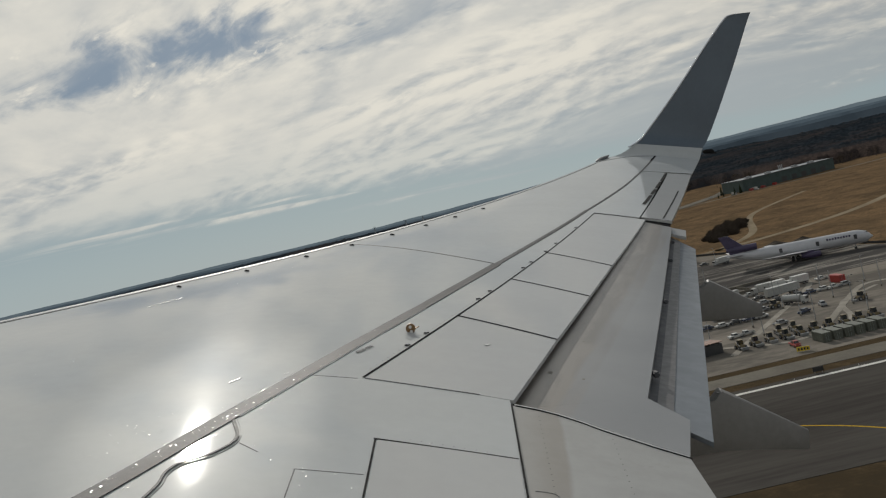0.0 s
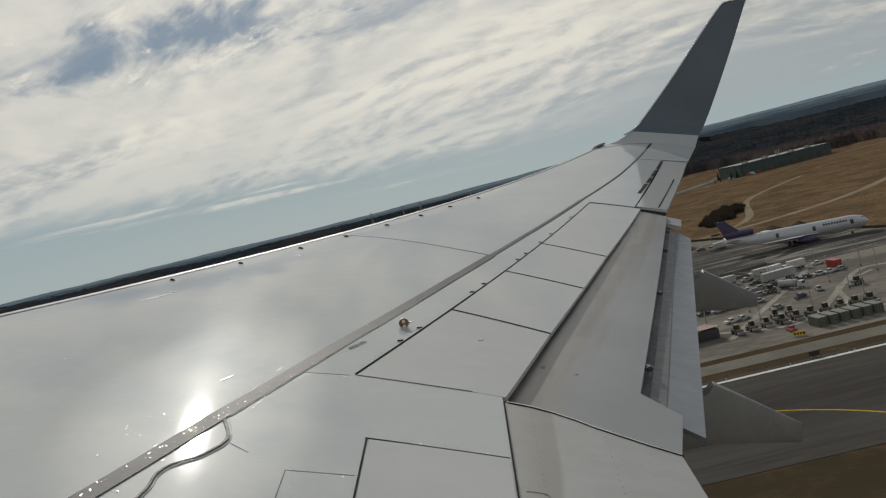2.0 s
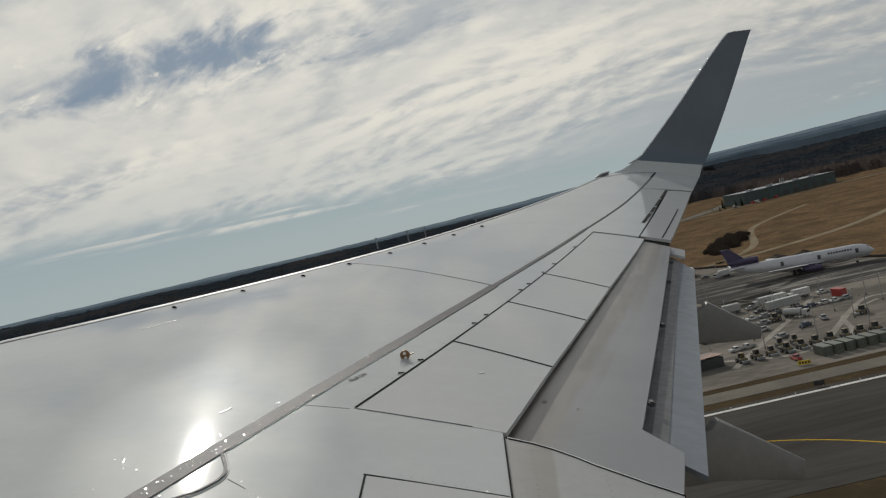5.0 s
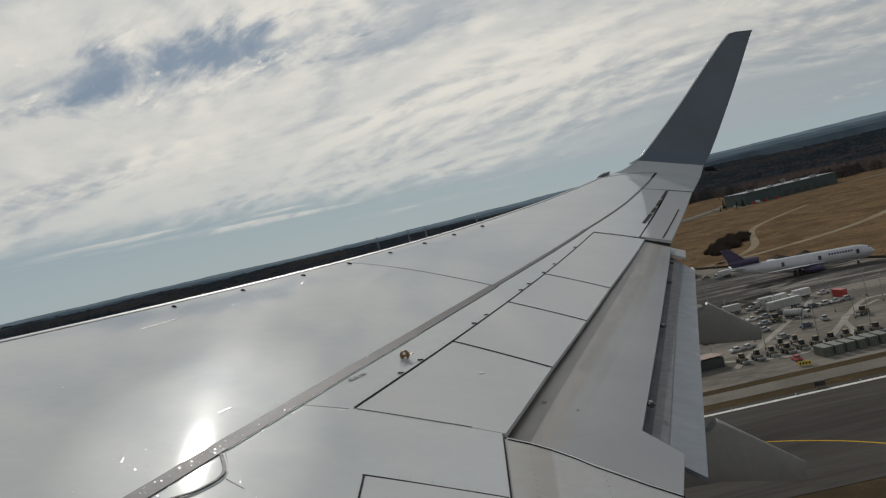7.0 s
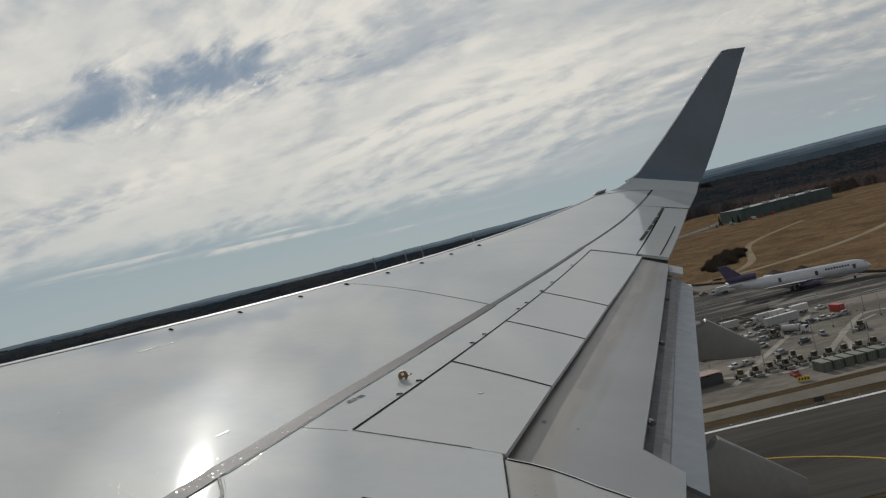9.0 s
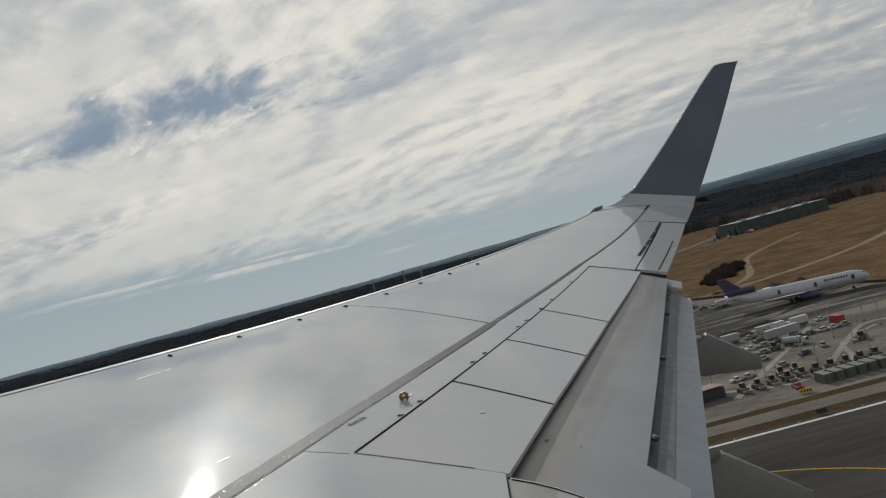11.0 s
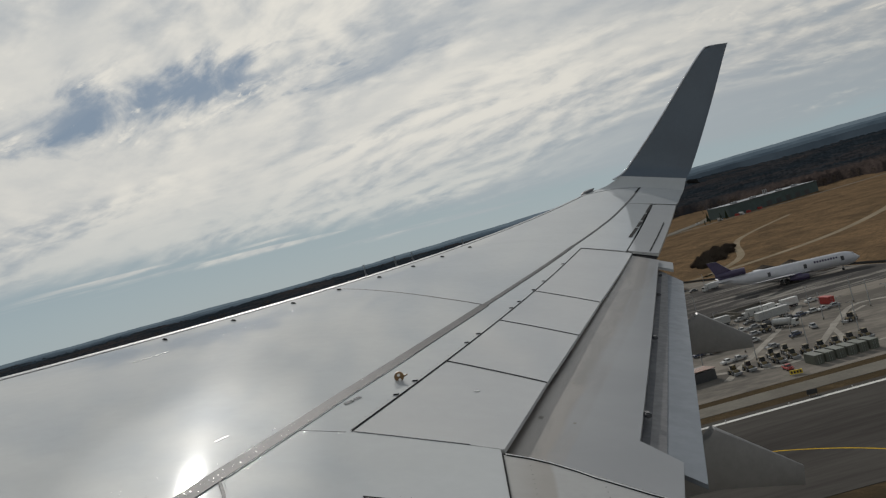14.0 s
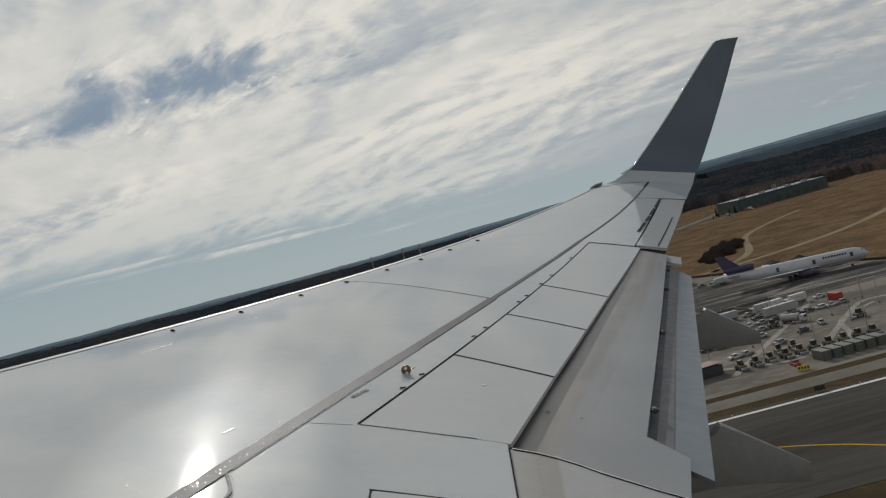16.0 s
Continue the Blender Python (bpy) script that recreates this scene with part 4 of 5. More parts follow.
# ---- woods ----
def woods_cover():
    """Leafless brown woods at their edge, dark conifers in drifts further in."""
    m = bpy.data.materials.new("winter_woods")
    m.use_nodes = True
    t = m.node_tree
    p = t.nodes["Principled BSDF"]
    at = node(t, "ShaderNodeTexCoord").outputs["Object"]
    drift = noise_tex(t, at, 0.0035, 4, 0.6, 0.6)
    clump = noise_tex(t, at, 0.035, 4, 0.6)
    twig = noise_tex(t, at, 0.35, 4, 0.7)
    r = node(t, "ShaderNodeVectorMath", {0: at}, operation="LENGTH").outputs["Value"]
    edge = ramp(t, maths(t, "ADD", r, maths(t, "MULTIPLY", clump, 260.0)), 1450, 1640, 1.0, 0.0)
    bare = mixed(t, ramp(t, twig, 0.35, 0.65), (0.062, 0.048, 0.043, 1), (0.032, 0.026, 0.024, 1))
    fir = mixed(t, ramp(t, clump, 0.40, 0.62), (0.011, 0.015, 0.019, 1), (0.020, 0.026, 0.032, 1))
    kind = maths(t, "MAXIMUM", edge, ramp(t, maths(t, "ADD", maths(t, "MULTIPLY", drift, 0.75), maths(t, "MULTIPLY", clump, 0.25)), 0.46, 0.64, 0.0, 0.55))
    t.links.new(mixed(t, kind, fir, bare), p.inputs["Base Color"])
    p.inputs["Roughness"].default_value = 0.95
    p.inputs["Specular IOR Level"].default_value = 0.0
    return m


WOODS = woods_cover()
BARK = surface("grey_bark", (0.10, 0.082, 0.065), (0.06, 0.05, 0.04), 0.9, scale=2, fine=12, spec=0.0)
FIR = surface("dark_conifer", (0.035, 0.045, 0.026), (0.02, 0.028, 0.018), 0.9, scale=0.6, fine=3, spec=0.0)


def build_woods():
    """The canopy of the far woods: one uneven sheet of crowns with a ragged front."""
    rng = np.random.default_rng(4)
    az = np.radians(np.arange(-62, 76, 0.09))
    front = 1290 + 70 * np.sin(az * 17) + 45 * np.sin(az * 41 + 1) + np.where(az > -0.16, 120, 0) + 12 * np.sin(az * 190) * np.sin(az * 77) + rng.normal(0, 1.2, len(az))
    steps = 1.017 ** np.arange(0, 53)
    vs, fs = [], []
    for i, a in enumerate(az):
        for k, s in enumerate(steps):
            r = front[i] * s
            x, y = r * math.cos(a), r * math.sin(a)
            crown = 12 + 3.0 * noise.noise(Vector((x / 60, y / 60, 0))) + 2.2 * noise.noise(Vector((x / 13, y / 13, 4.0))) + rng.normal(0, 0.9)
            h = rise(x, y) + (-1 if k == 0 else crown)
            vs.append((x + rng.normal(0, 0.6), y + rng.normal(0, 0.6), h))
    nk = len(steps)
    for i in range(len(az) - 1):
        for k in range(nk - 1):
            a = i * nk + k
            fs.append((a, a + 1, a + nk + 1, a + nk))
    me = bpy.data.meshes.new("woods")
    me.from_pydata(vs, [], fs)
    me.polygons.foreach_set("use_smooth", [True] * len(fs))
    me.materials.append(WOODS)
    tagged(new("woods", me), "dark leafless winter woods reaching to the horizon", "woods", kind="stuff")


build_woods()


def far_ridge(distance, height, low, dark, pale):
    """Wooded hills towards the horizon; blue haze is painted into their colour, more with distance."""
    m = bpy.data.materials.new("painted_haze")
    m.use_nodes = True
    t = m.node_tree
    at = node(t, "ShaderNodeTexCoord").outputs["Object"]
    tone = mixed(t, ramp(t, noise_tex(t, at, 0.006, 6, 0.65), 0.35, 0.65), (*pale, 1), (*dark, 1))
    # the hills glow by themselves in this hazy tone
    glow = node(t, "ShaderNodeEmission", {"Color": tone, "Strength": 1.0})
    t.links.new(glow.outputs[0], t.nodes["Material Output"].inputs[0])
    vs, fs = [], []
    n = 1200
    for i in range(n):
        a = 2 * math.pi * i / n
        x, y = distance * math.cos(a), distance * math.sin(a)
        k = 0.5 - 0.5 * math.sin(max(-1.0, min(1.0, (math.degrees(math.atan2(y, x)) + 8) / 26)) * math.pi / 2)
        h = lerp(low, height, k) + 9 * noise.noise(Vector((x / 1300, y / 1300, distance))) + 4 * noise.noise(Vector((x / 260, y / 260, 1.0))) + 1.8 * noise.noise(Vector((x / 35, y / 35, 2.0)))
        vs += [(x, y, 0.0), (x, y, h)]
    for i in range(n):
        j = (i + 1) % n
        fs.append((2 * i, 2 * j, 2 * j + 1, 2 * i + 1))
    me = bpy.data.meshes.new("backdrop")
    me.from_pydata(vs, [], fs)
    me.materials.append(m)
    tagged(new("backdrop", me), "glowing backdrop of far wooded hills with blue haze painted in", "hills", kind="structure")


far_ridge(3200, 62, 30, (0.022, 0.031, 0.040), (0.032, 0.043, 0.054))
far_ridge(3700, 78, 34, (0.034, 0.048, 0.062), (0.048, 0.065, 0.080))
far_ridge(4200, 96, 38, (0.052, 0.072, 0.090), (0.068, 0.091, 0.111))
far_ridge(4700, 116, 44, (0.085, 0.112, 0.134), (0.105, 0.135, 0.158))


def bare_tree(height, seed):
    """A leafless tree: tapered trunk, forking limbs and a crown of fine twigs."""
    rng = random.Random(seed)
    tree = thing("bare_tree", Matrix(), "leafless grey-brown tree with a wide twiggy crown", "tree", "bare trees")
    bm = bmesh.new()
    tube(bm, (0, 0, -0.5), (0.1, 0, height * 0.3), height * 0.026, height * 0.018, 7)
    part("trunk", bm, BARK, tree)
    bm = bmesh.new()

    def grow(p, d, length, r, depth):
        q = p + d * length
        tube(bm, p, q, r, r * 0.6, 4 if depth < 3 else 3, cap=False)
        if depth >= 4:
            return
        for _ in range(3 if depth < 3 else 4):
            e = (d + Vector((rng.uniform(-0.8, 0.8), rng.uniform(-0.8, 0.8), rng.uniform(-0.2, 0.55)))).normalized()
            grow(p + d * length * rng.uniform(0.55, 1.0), e, length * rng.uniform(0.58, 0.8), max(r * 0.55, 0.045), depth + 1)

    for _ in range(4):
        d = Vector((rng.uniform(-0.6, 0.6), rng.uniform(-0.6, 0.6), 1)).normalized()
        grow(Vector((0.1, 0, height * rng.uniform(0.22, 0.3))), d, height * 0.24, height * 0.012, 1)
    part("crown", bm, BARK, tree, "twiggy leafless crown")
    return tree


def put_on_land(tree, x, y, turn, size):
    return copy_thing(tree, pose(x, y, rise(x, y), 0, 0, turn) @ Matrix.Scale(size, 4))


rng = random.Random(11)
kinds = [bare_tree(14, s) for s in (1, 2, 3)]
for i, k in enumerate(kinds):
    k.matrix_world = pose(1240 + 8 * i, -430 + 45 * i, rise(1240 + 8 * i, -430 + 45 * i), 0, 0, 40 * i)
for i in range(64):
    a = radians(rng.uniform(-33, -13))
    r = 1290 + 70 * math.sin(a * 17) + 45 * math.sin(a * 41 + 1) - rng.uniform(2, 30)
    put_on_land(kinds[i % 3], r * math.cos(a), r * math.sin(a), rng.uniform(0, 360), rng.uniform(0.7, 1.15))
for i in range(16):
    a = radians(rng.uniform(-9, 27))
    r = 1720 + rng.uniform(-40, 60)
    t = put_on_land(kinds[i % 3], r * math.cos(a), r * math.sin(a), rng.uniform(0, 360), rng.uniform(1.4, 2.0))


def bare_bush(seed):
    """A leafless bush: a dome of many thin upright shoots."""
    rng = random.Random(seed)
    bush = thing("bush", Matrix(), "dark leafless bush in a thicket on the field", "bush", "thicket")
    bm = bmesh.new()
    for _ in range(330):
        a, r = rng.uniform(0, 6.283), math.sqrt(rng.random())
        x, y = 3.4 * r * math.cos(a), 3.4 * r * math.sin(a)
        h = (4.2 - 2.4 * r * r) * rng.uniform(0.7, 1.1)
        b = rng.uniform(0, 3.14)
        w = rng.uniform(0.08, 0.17)
        foot, tip = Vector((x * 0.75, y * 0.75, -0.2)), Vector((x * 1.15 + rng.uniform(-0.4, 0.4), y * 1.15 + rng.uniform(-0.4, 0.4), h))
        side = Vector((math.cos(b), math.sin(b), 0)) * w
        bm.faces.new([bm.verts.new(p) for p in (foot - side, foot + side, lerp(foot, tip, 0.6) + side * 1.6, tip, lerp(foot, tip, 0.6) - side * 1.6)])
    part("crown", bm, BARK, bush, "dense leafless crown")
    return bush


bushes = [bare_bush(s) for s in (21, 22, 23)]
for i, k in enumerate(bushes):
    k.matrix_world = pose(560 + 9 * i, -168 - 4 * i, 0)
for i in range(46):
    f = rng.random()
    x, y = lerp(545, 655, f) + rng.uniform(-10, 10), lerp(-162, -212, f) + rng.uniform(-7, 7)
    put_on_land(bushes[i % 3], x, y, rng.uniform(0, 360), rng.uniform(0.8, 1.35))


def fir_tree(height, seed):
    rng = random.Random(seed)
    tree = thing("conifer", Matrix(), "dark green conifer at the edge of the field", "tree", "conifers")
    bm = bmesh.new()
    tube(bm, (0, 0, -0.3), (0, 0, height * 0.8), height * 0.02, height * 0.006, 6)
    part("trunk", bm, BARK, tree)
    bm = bmesh.new()
    for i in range(190):
        f = rng.random() ** 0.8
        z, r = height * (0.1 + 0.88 * f), height * 0.22 * (1 - f) + 0.15
        a = rng.uniform(0, 6.283)
        p = Vector((0, 0, z))
        e = Vector((math.cos(a) * r, math.sin(a) * r, z - r * rng.uniform(0.1, 0.5)))
        s = Vector((-math.sin(a), math.cos(a), 0)) * (0.25 + 0.25 * r)
        v = [bm.verts.new(w) for w in (p, lerp(p, e, 0.6) + s, e, lerp(p, e, 0.6) - s, lerp(p, e, 0.55) + Vector((0, 0, 0.3)))]
        for tri in ((0, 1, 4), (1, 2, 4), (2, 3, 4), (3, 0, 4)):
            bm.faces.new([v[k] for k in tri])
    part("crown", bm, FIR, tree, "dark green needle crown")
    return tree


firs = [fir_tree(9, s) for s in (5, 6)]
for i, k in enumerate(firs):
    k.matrix_world = pose(1010 + 6 * i, -330 - 9 * i, 0)
for i in range(26):
    f = i / 25
    x, y = lerp(1020, 1180, f) + rng.uniform(-18, 18), lerp(-318, -520, f) + rng.uniform(-14, 14)
    put_on_land(firs[i % 2], x, y, rng.uniform(0, 360), rng.uniform(0.6, 1.3))

# ---- things on the airfield ----
PAINT_WHITE = surface("white_vehicle_paint", (0.504, 0.504, 0.486), (0.405, 0.405, 0.387), 0.35, scale=1.5, coat=0.4, per_piece=0.7)
FREIGHTER = surface("pale_airliner_paint", (0.468, 0.468, 0.486), (0.414, 0.414, 0.432), 0.35, scale=0.4, coat=0.4)
PAINT_DARK = surface("dark_vehicle_paint", (0.05, 0.052, 0.055), (0.035, 0.036, 0.04), 0.35, scale=1.5, coat=0.4)
PAINT_SILVER = surface("silver_vehicle_paint", (0.27, 0.275, 0.28), (0.22, 0.224, 0.23), 0.35, metal=0.3, scale=1.5, coat=0.4)
PAINT_BLUE = surface("dark_blue_vehicle_paint", (0.025, 0.04, 0.085), (0.02, 0.03, 0.065), 0.35, scale=1.5, coat=0.4)
PAINT_RED = surface("red_paint", (0.36, 0.045, 0.035), (0.26, 0.035, 0.03), 0.45, scale=1.5)
PAINT_YELLOW = surface("yellow_machine_paint", (0.20, 0.155, 0.075), (0.12, 0.095, 0.055), 0.5, scale=2)
PAINT_OLIVE = surface("olive_container_paint", (0.10, 0.11, 0.085), (0.075, 0.08, 0.065), 0.55, scale=1.2, fine=8)
PAINT_TEAL = surface("teal_tarpaulin", (0.06, 0.15, 0.17), (0.04, 0.10, 0.12), 0.6, scale=1)
RUST = surface("rusty_sheet_roof", (0.21, 0.115, 0.08), (0.15, 0.085, 0.062), 0.7, scale=0.8, fine=6)
STEEL = surface("galvanised_steel", (0.36, 0.37, 0.38), (0.28, 0.29, 0.30), 0.45, metal=0.6, scale=2)
GLASS = surface("dark_glass", (0.02, 0.025, 0.03), (0.015, 0.018, 0.02), 0.08, scale=1, coat=0.5)
PURPLE = surface("dark_violet_paint", (0.06, 0.045, 0.095), (0.045, 0.035, 0.075), 0.4, scale=0.5)
SIDING = surface("dark_green_siding", (0.055, 0.085, 0.08), (0.04, 0.06, 0.058), 0.6, scale=0.2, fine=2)


def wheels(parent, places, r, w, side="x"):
    for x, y in places:
        bm = bmesh.new()
        tube(bm, (x - w / 2, y, r), (x + w / 2, y, r), r, n=14)
        tyre = part("wheel", bm, RUBBER, parent, "black rubber tyre")
        bm = bmesh.new()
        tube(bm, (x - w / 2 - 0.01, y, r), (x + w / 2 + 0.01, y, r), r * 0.55, n=10)
        part("rim", bm, STEEL, tyre)


def car(paint, label, pickup=False):
    v = thing("pickup_truck" if pickup else "car", Matrix(), label, "pickup" if pickup else "car", "parked cars")
    bm = bmesh.new()
    box(bm, (0, 0, 0.62), (1.82, 4.9 if pickup else 4.5, 0.62), taper=0.96, bevel=0.09)
    body = part("body", bm, paint, v)
    bm = bmesh.new()
    box(bm, (0, 0.35 if pickup else -0.15, 1.2), (1.62, 1.75 if pickup else 2.5, 0.56), taper=0.76, bevel=0.06)
    part("cabin", bm, paint, v)
    mid, long = (0.35, 1.75) if pickup else (-0.15, 2.5)
    for name, across, ahead in (("windscreen", 0, 1), ("rear_window", 0, -1), ("side_window", 1, 0), ("side_window", -1, 0)):
        bm = bmesh.new()
        rows = []
        for push in (-0.01, 0.012):
            for z, k in ((0.95, 0.985), (1.44, 0.795)):
                hx, hy = 0.81 * k, long / 2 * k
                for f in ((-0.86, 0.86) if z < 1 else (0.84, -0.84)):
                    x, y = (f * hx, ahead * (hy + push)) if ahead else (across * (hx + push), f * hy)
                    rows.append(bm.verts.new((x, mid + y, z)))
        for q in ((0, 1, 2, 3), (4, 5, 6, 7), (0, 1, 5, 4), (1, 2, 6, 5), (2, 3, 7, 6), (3, 0, 4, 7)):
            bm.faces.new([rows[i] for i in q])
        bmesh.ops.recalc_face_normals(bm, faces=bm.faces)
        part(name, bm, GLASS, v, "dark glass")
    bm = bmesh.new()
    box(bm, (0, 0.35 if pickup else -0.15, 1.49), (1.26, 1.36 if pickup else 1.9, 0.05), bevel=0.02)
    part("roof", bm, paint, v)
    if pickup:
        bm = bmesh.new()
        box(bm, (0, -1.5, 0.95), (1.5, 1.7, 0.03))
        part("load_bed", bm, RUBBER, v)
    for s in (-0.62, 0.62):
        bm = bmesh.new()
        box(bm, (s, 2.22 if not pickup else 2.42, 0.7), (0.34, 0.06, 0.14), bevel=0.02)
        part("headlight", bm, METAL, body)
    wheels(v, [(s * 0.82, y) for s in (-1, 1) for y in (-1.4, 1.45)], 0.35, 0.24)
    return v


def loader():
    """A compact yellow loader with cab, boom arms and bucket."""
    v = thing("loader", Matrix(), "dull yellow compact loader with black cab", "loader", "row of loaders")
    bm = bmesh.new()
    box(bm, (0, -0.2, 1.0), (1.9, 3.4, 0.9), taper=0.9, bevel=0.1)
    box(bm, (0, -1.5, 1.5), (1.5, 1.3, 0.5), taper=0.85, bevel=0.08)
    part("body", bm, PAINT_YELLOW, v)
    bm = bmesh.new()
    box(bm, (0, 0.0, 2.05), (1.4, 1.5, 1.3), taper=0.86, bevel=0.06)
    part("cab", bm, GLASS, v, "black glazed cab")
    bm = bmesh.new()
    box(bm, (0, 0, 2.74), (1.4, 1.6, 0.09), bevel=0.03)
    part("cab_roof", bm, PAINT_YELLOW, v)
    for s in (-1.0, 1.0):
        bm = bmesh.new()
        tube(bm, (s * 0.9, -0.8, 1.7), (s * 0.85, 1.6, 1.1), 0.11, 0.1)
        tube(bm, (s * 0.85, 1.6, 1.1), (s * 0.8, 2.3, 0.5), 0.1, 0.09)
        part("boom_arm", bm, PAINT_DARK, v)
    bm = bmesh.new()
    box(bm, (0, 2.55, 0.5), (2.1, 0.7, 0.7), taper=1.15, bevel=0.03)
    part("bucket", bm, STEEL, v, "worn steel bucket")
    wheels(v, [(s * 0.95, y) for s in (-1, 1) for y in (-1.1, 1.1)], 0.62, 0.42)
    return v


def truck(paint, label, load="box"):
    v = thing("truck", Matrix(), label, "truck", "parked trucks")
    bm = bmesh.new()
    box(bm, (0, 2.9, 1.55), (2.4, 1.9, 2.0), taper=0.9, bevel=0.12)
    cab = part("cab", bm, PAINT_WHITE, v)
    bm = bmesh.new()
    box(bm, (0, 3.83, 1.95), (2.0, 0.12, 0.75), bevel=0.03)
    part("windscreen", bm, GLASS, cab)
    bm = bmesh.new()
    box(bm, (0, -0.6, 0.75), (1.0, 8.4, 0.28))
    part("chassis", bm, PAINT_DARK, v)
    bm = bmesh.new()
    if load == "box":
        box(bm, (0, -1.5, 2.2), (2.5, 6.4, 2.5), bevel=0.05)
    elif load == "tank":
        tube(bm, (0, -4.6, 2.0), (0, 1.6, 2.0), 1.15, n=20)
    else:
        box(bm, (0, -1.5, 1.05), (2.45, 6.4, 0.25), bevel=0.03)
        for y in (-3.6, -1.6, 0.4):
            box(bm, (0.2, y, 1.55), (1.7, 1.3, 0.8), bevel=0.05)
    part({"box": "box_body", "tank": "tank", "flat": "flatbed"}[load], bm, paint, v)
    wheels(v, [(s * 1.05, y) for s in (-1, 1) for y in (-3.6, -2.4, 2.9)], 0.5, 0.32)
    return v


def trailer(label):
    v = thing("trailer", Matrix(), label, "trailer", "parked trailers")
    bm = bmesh.new()
    box(bm, (0, 0, 2.55), (2.55, 12.6, 2.7), bevel=0.04)
    part("box_body", bm, PAINT_WHITE, v)
    bm = bmesh.new()
    box(bm, (0, 0, 1.08), (1.1, 12.2, 0.2))
    box(bm, (0, 3.9, 0.55), (1.6, 0.2, 1.05))
    part("chassis", bm, PAINT_DARK, v)
    wheels(v, [(s * 1.05, y) for s in (-1, 1) for y in (-5.0, -3.7)], 0.5, 0.3)
    return v


def light_pole():
    v = thing("light_pole", Matrix(), "tall thin steel yard light pole", "light pole", "yard light poles")
    bm = bmesh.new()
    tube(bm, (0, 0, -0.2), (0, 0, 9.0), 0.14, 0.09, 8)
    part("pole", bm, STEEL, v)
    bm = bmesh.new()
    tube(bm, (0, 0, 0), (0, 0, 0.6), 0.3, 0.26, 10)
    part("footing", bm, CONCRETE, v)
    bm = bmesh.new()
    tube(bm, (0, 0, 8.9), (0, 1.1, 9.1), 0.05, n=6)
    part("arm", bm, STEEL, v)
    bm = bmesh.new()
    box(bm, (0, 1.3, 9.08), (0.3, 0.7, 0.14), bevel=0.03)
    part("lamp_head", bm, PAINT_DARK, v)
    return v


def spread(source, spots, z=0.1):
    """Put the first at the first spot, and copies at the others."""
    for i, (x, y, a) in enumerate(spots):
        m = pose(x, y, z, 0, 0, a)
        if i:
            copy_thing(source, m)
        else:
            source.matrix_world = m


rng = random.Random(3)
wheel_loader = loader()
spread(wheel_loader, [(252 + 0.15 * i + rng.uniform(-0.4, 0.4), -78 - 4.3 * i, 96 + rng.uniform(-6, 6)) for i in range(10)] + [(260, -92, 84), (260.5, -96.5, 84), (281, -126, 20)], 0.08)
spread(light_pole(), [(x + rng.uniform(-1, 1), y - 0.12 * (x - 262) + rng.uniform(-1, 1), rng.uniform(0, 360)) for x in (262, 278, 295, 312) for y in (-72, -88, -104, -120, -136)] + [(440, -130, 0), (370, -104, 0)], 0.08)
box_truck = truck(PAINT_WHITE, "white box truck parked on the yard")
spread(box_truck, [(247, -125, 92), (247.5, -130, 92), (443, -133, 20)], 0.09)
spread(truck(PAINT_WHITE, "tank truck with a pale drum", "tank"), [(299, -113, 130)], 0.09)
spread(truck(RUST, "flatbed truck loaded with brown crates", "flat"), [(240.4, -128, 100), (458, -117, 30), (464, -123, 30)], 0.09)
spread(trailer("long white box trailer parked on the yard"), [(240, -138, 100), (319, -116, 12), (478, -128, 80)], 0.09)
white_car, dark_car = car(PAINT_WHITE, "white parked car with dark windows"), car(PAINT_DARK, "dark grey parked car with dark windows")
silver_car, blue_car = car(PAINT_SILVER, "silver parked car with dark windows"), car(PAINT_BLUE, "dark blue parked car with dark windows")
pickup = car(PAINT_WHITE, "white pickup truck with an open bed", True)
spread(white_car, [(447, -109, 0), (483, -103, 20), (489, -115, 60)], 0.1)
spread(dark_car, [(441, -101, 10), (454, -128, 0), (493, -125, 15)], 0.1)
spread(silver_car, [(272, -97, 12), (286, -116, 80)], 0.1)
spread(blue_car, [(281, -108, 30)], 0.1)
spread(pickup, [(268, -82, 10), (268.5, -85.5, 10), (467, -105, 70)], 0.1)
spread(car(PAINT_RED, "red pickup truck with an open bed", True), [(241, -89, 88)], 0.1)
# rows of parked vehicles at the rear of the yard
for x0, y0, n, step, turn, kinds_here in (
        (334, -92, 11, 4.4, 8, (box_truck, pickup, box_truck, box_truck, white_car, box_truck)),
        (322, -90, 6, 4.6, 6, (dark_car, wheel_loader, dark_car, silver_car)),
        (312, -90, 12, 4.1, 10, (dark_car, white_car, dark_car, blue_car, silver_car, dark_car, pickup)),
        (300, -84, 6, 4.3, 8, (dark_car, pickup, silver_car, wheel_loader)),
        (289, -80, 5, 4.4, 12, (dark_car, white_car, blue_car))):
    for k in range(n):
        if rng.random() < 0.12:
            continue
        copy_thing(kinds_here[(k * 5 + n) % len(kinds_here)], pose(x0 + rng.uniform(-0.7, 0.7), y0 - k * step + rng.uniform(-0.4, 0.4), 0.1, 0, 0, turn + rng.uniform(-5, 5)))
for x, y, a in ((900, -163, 118), (905, -155, 298), (940, -205, 125), (1000, -262, 128), (1006, -254, 308), (1060, -318, 130), (860, -92, 295), (1110, -352, 140)):
    c = copy_thing(white_car, pose(x, y, rise(x, y) + 0.55, 0, 0, a))
    tagged(c, "white car driving on the highway", group="cars on the highway")


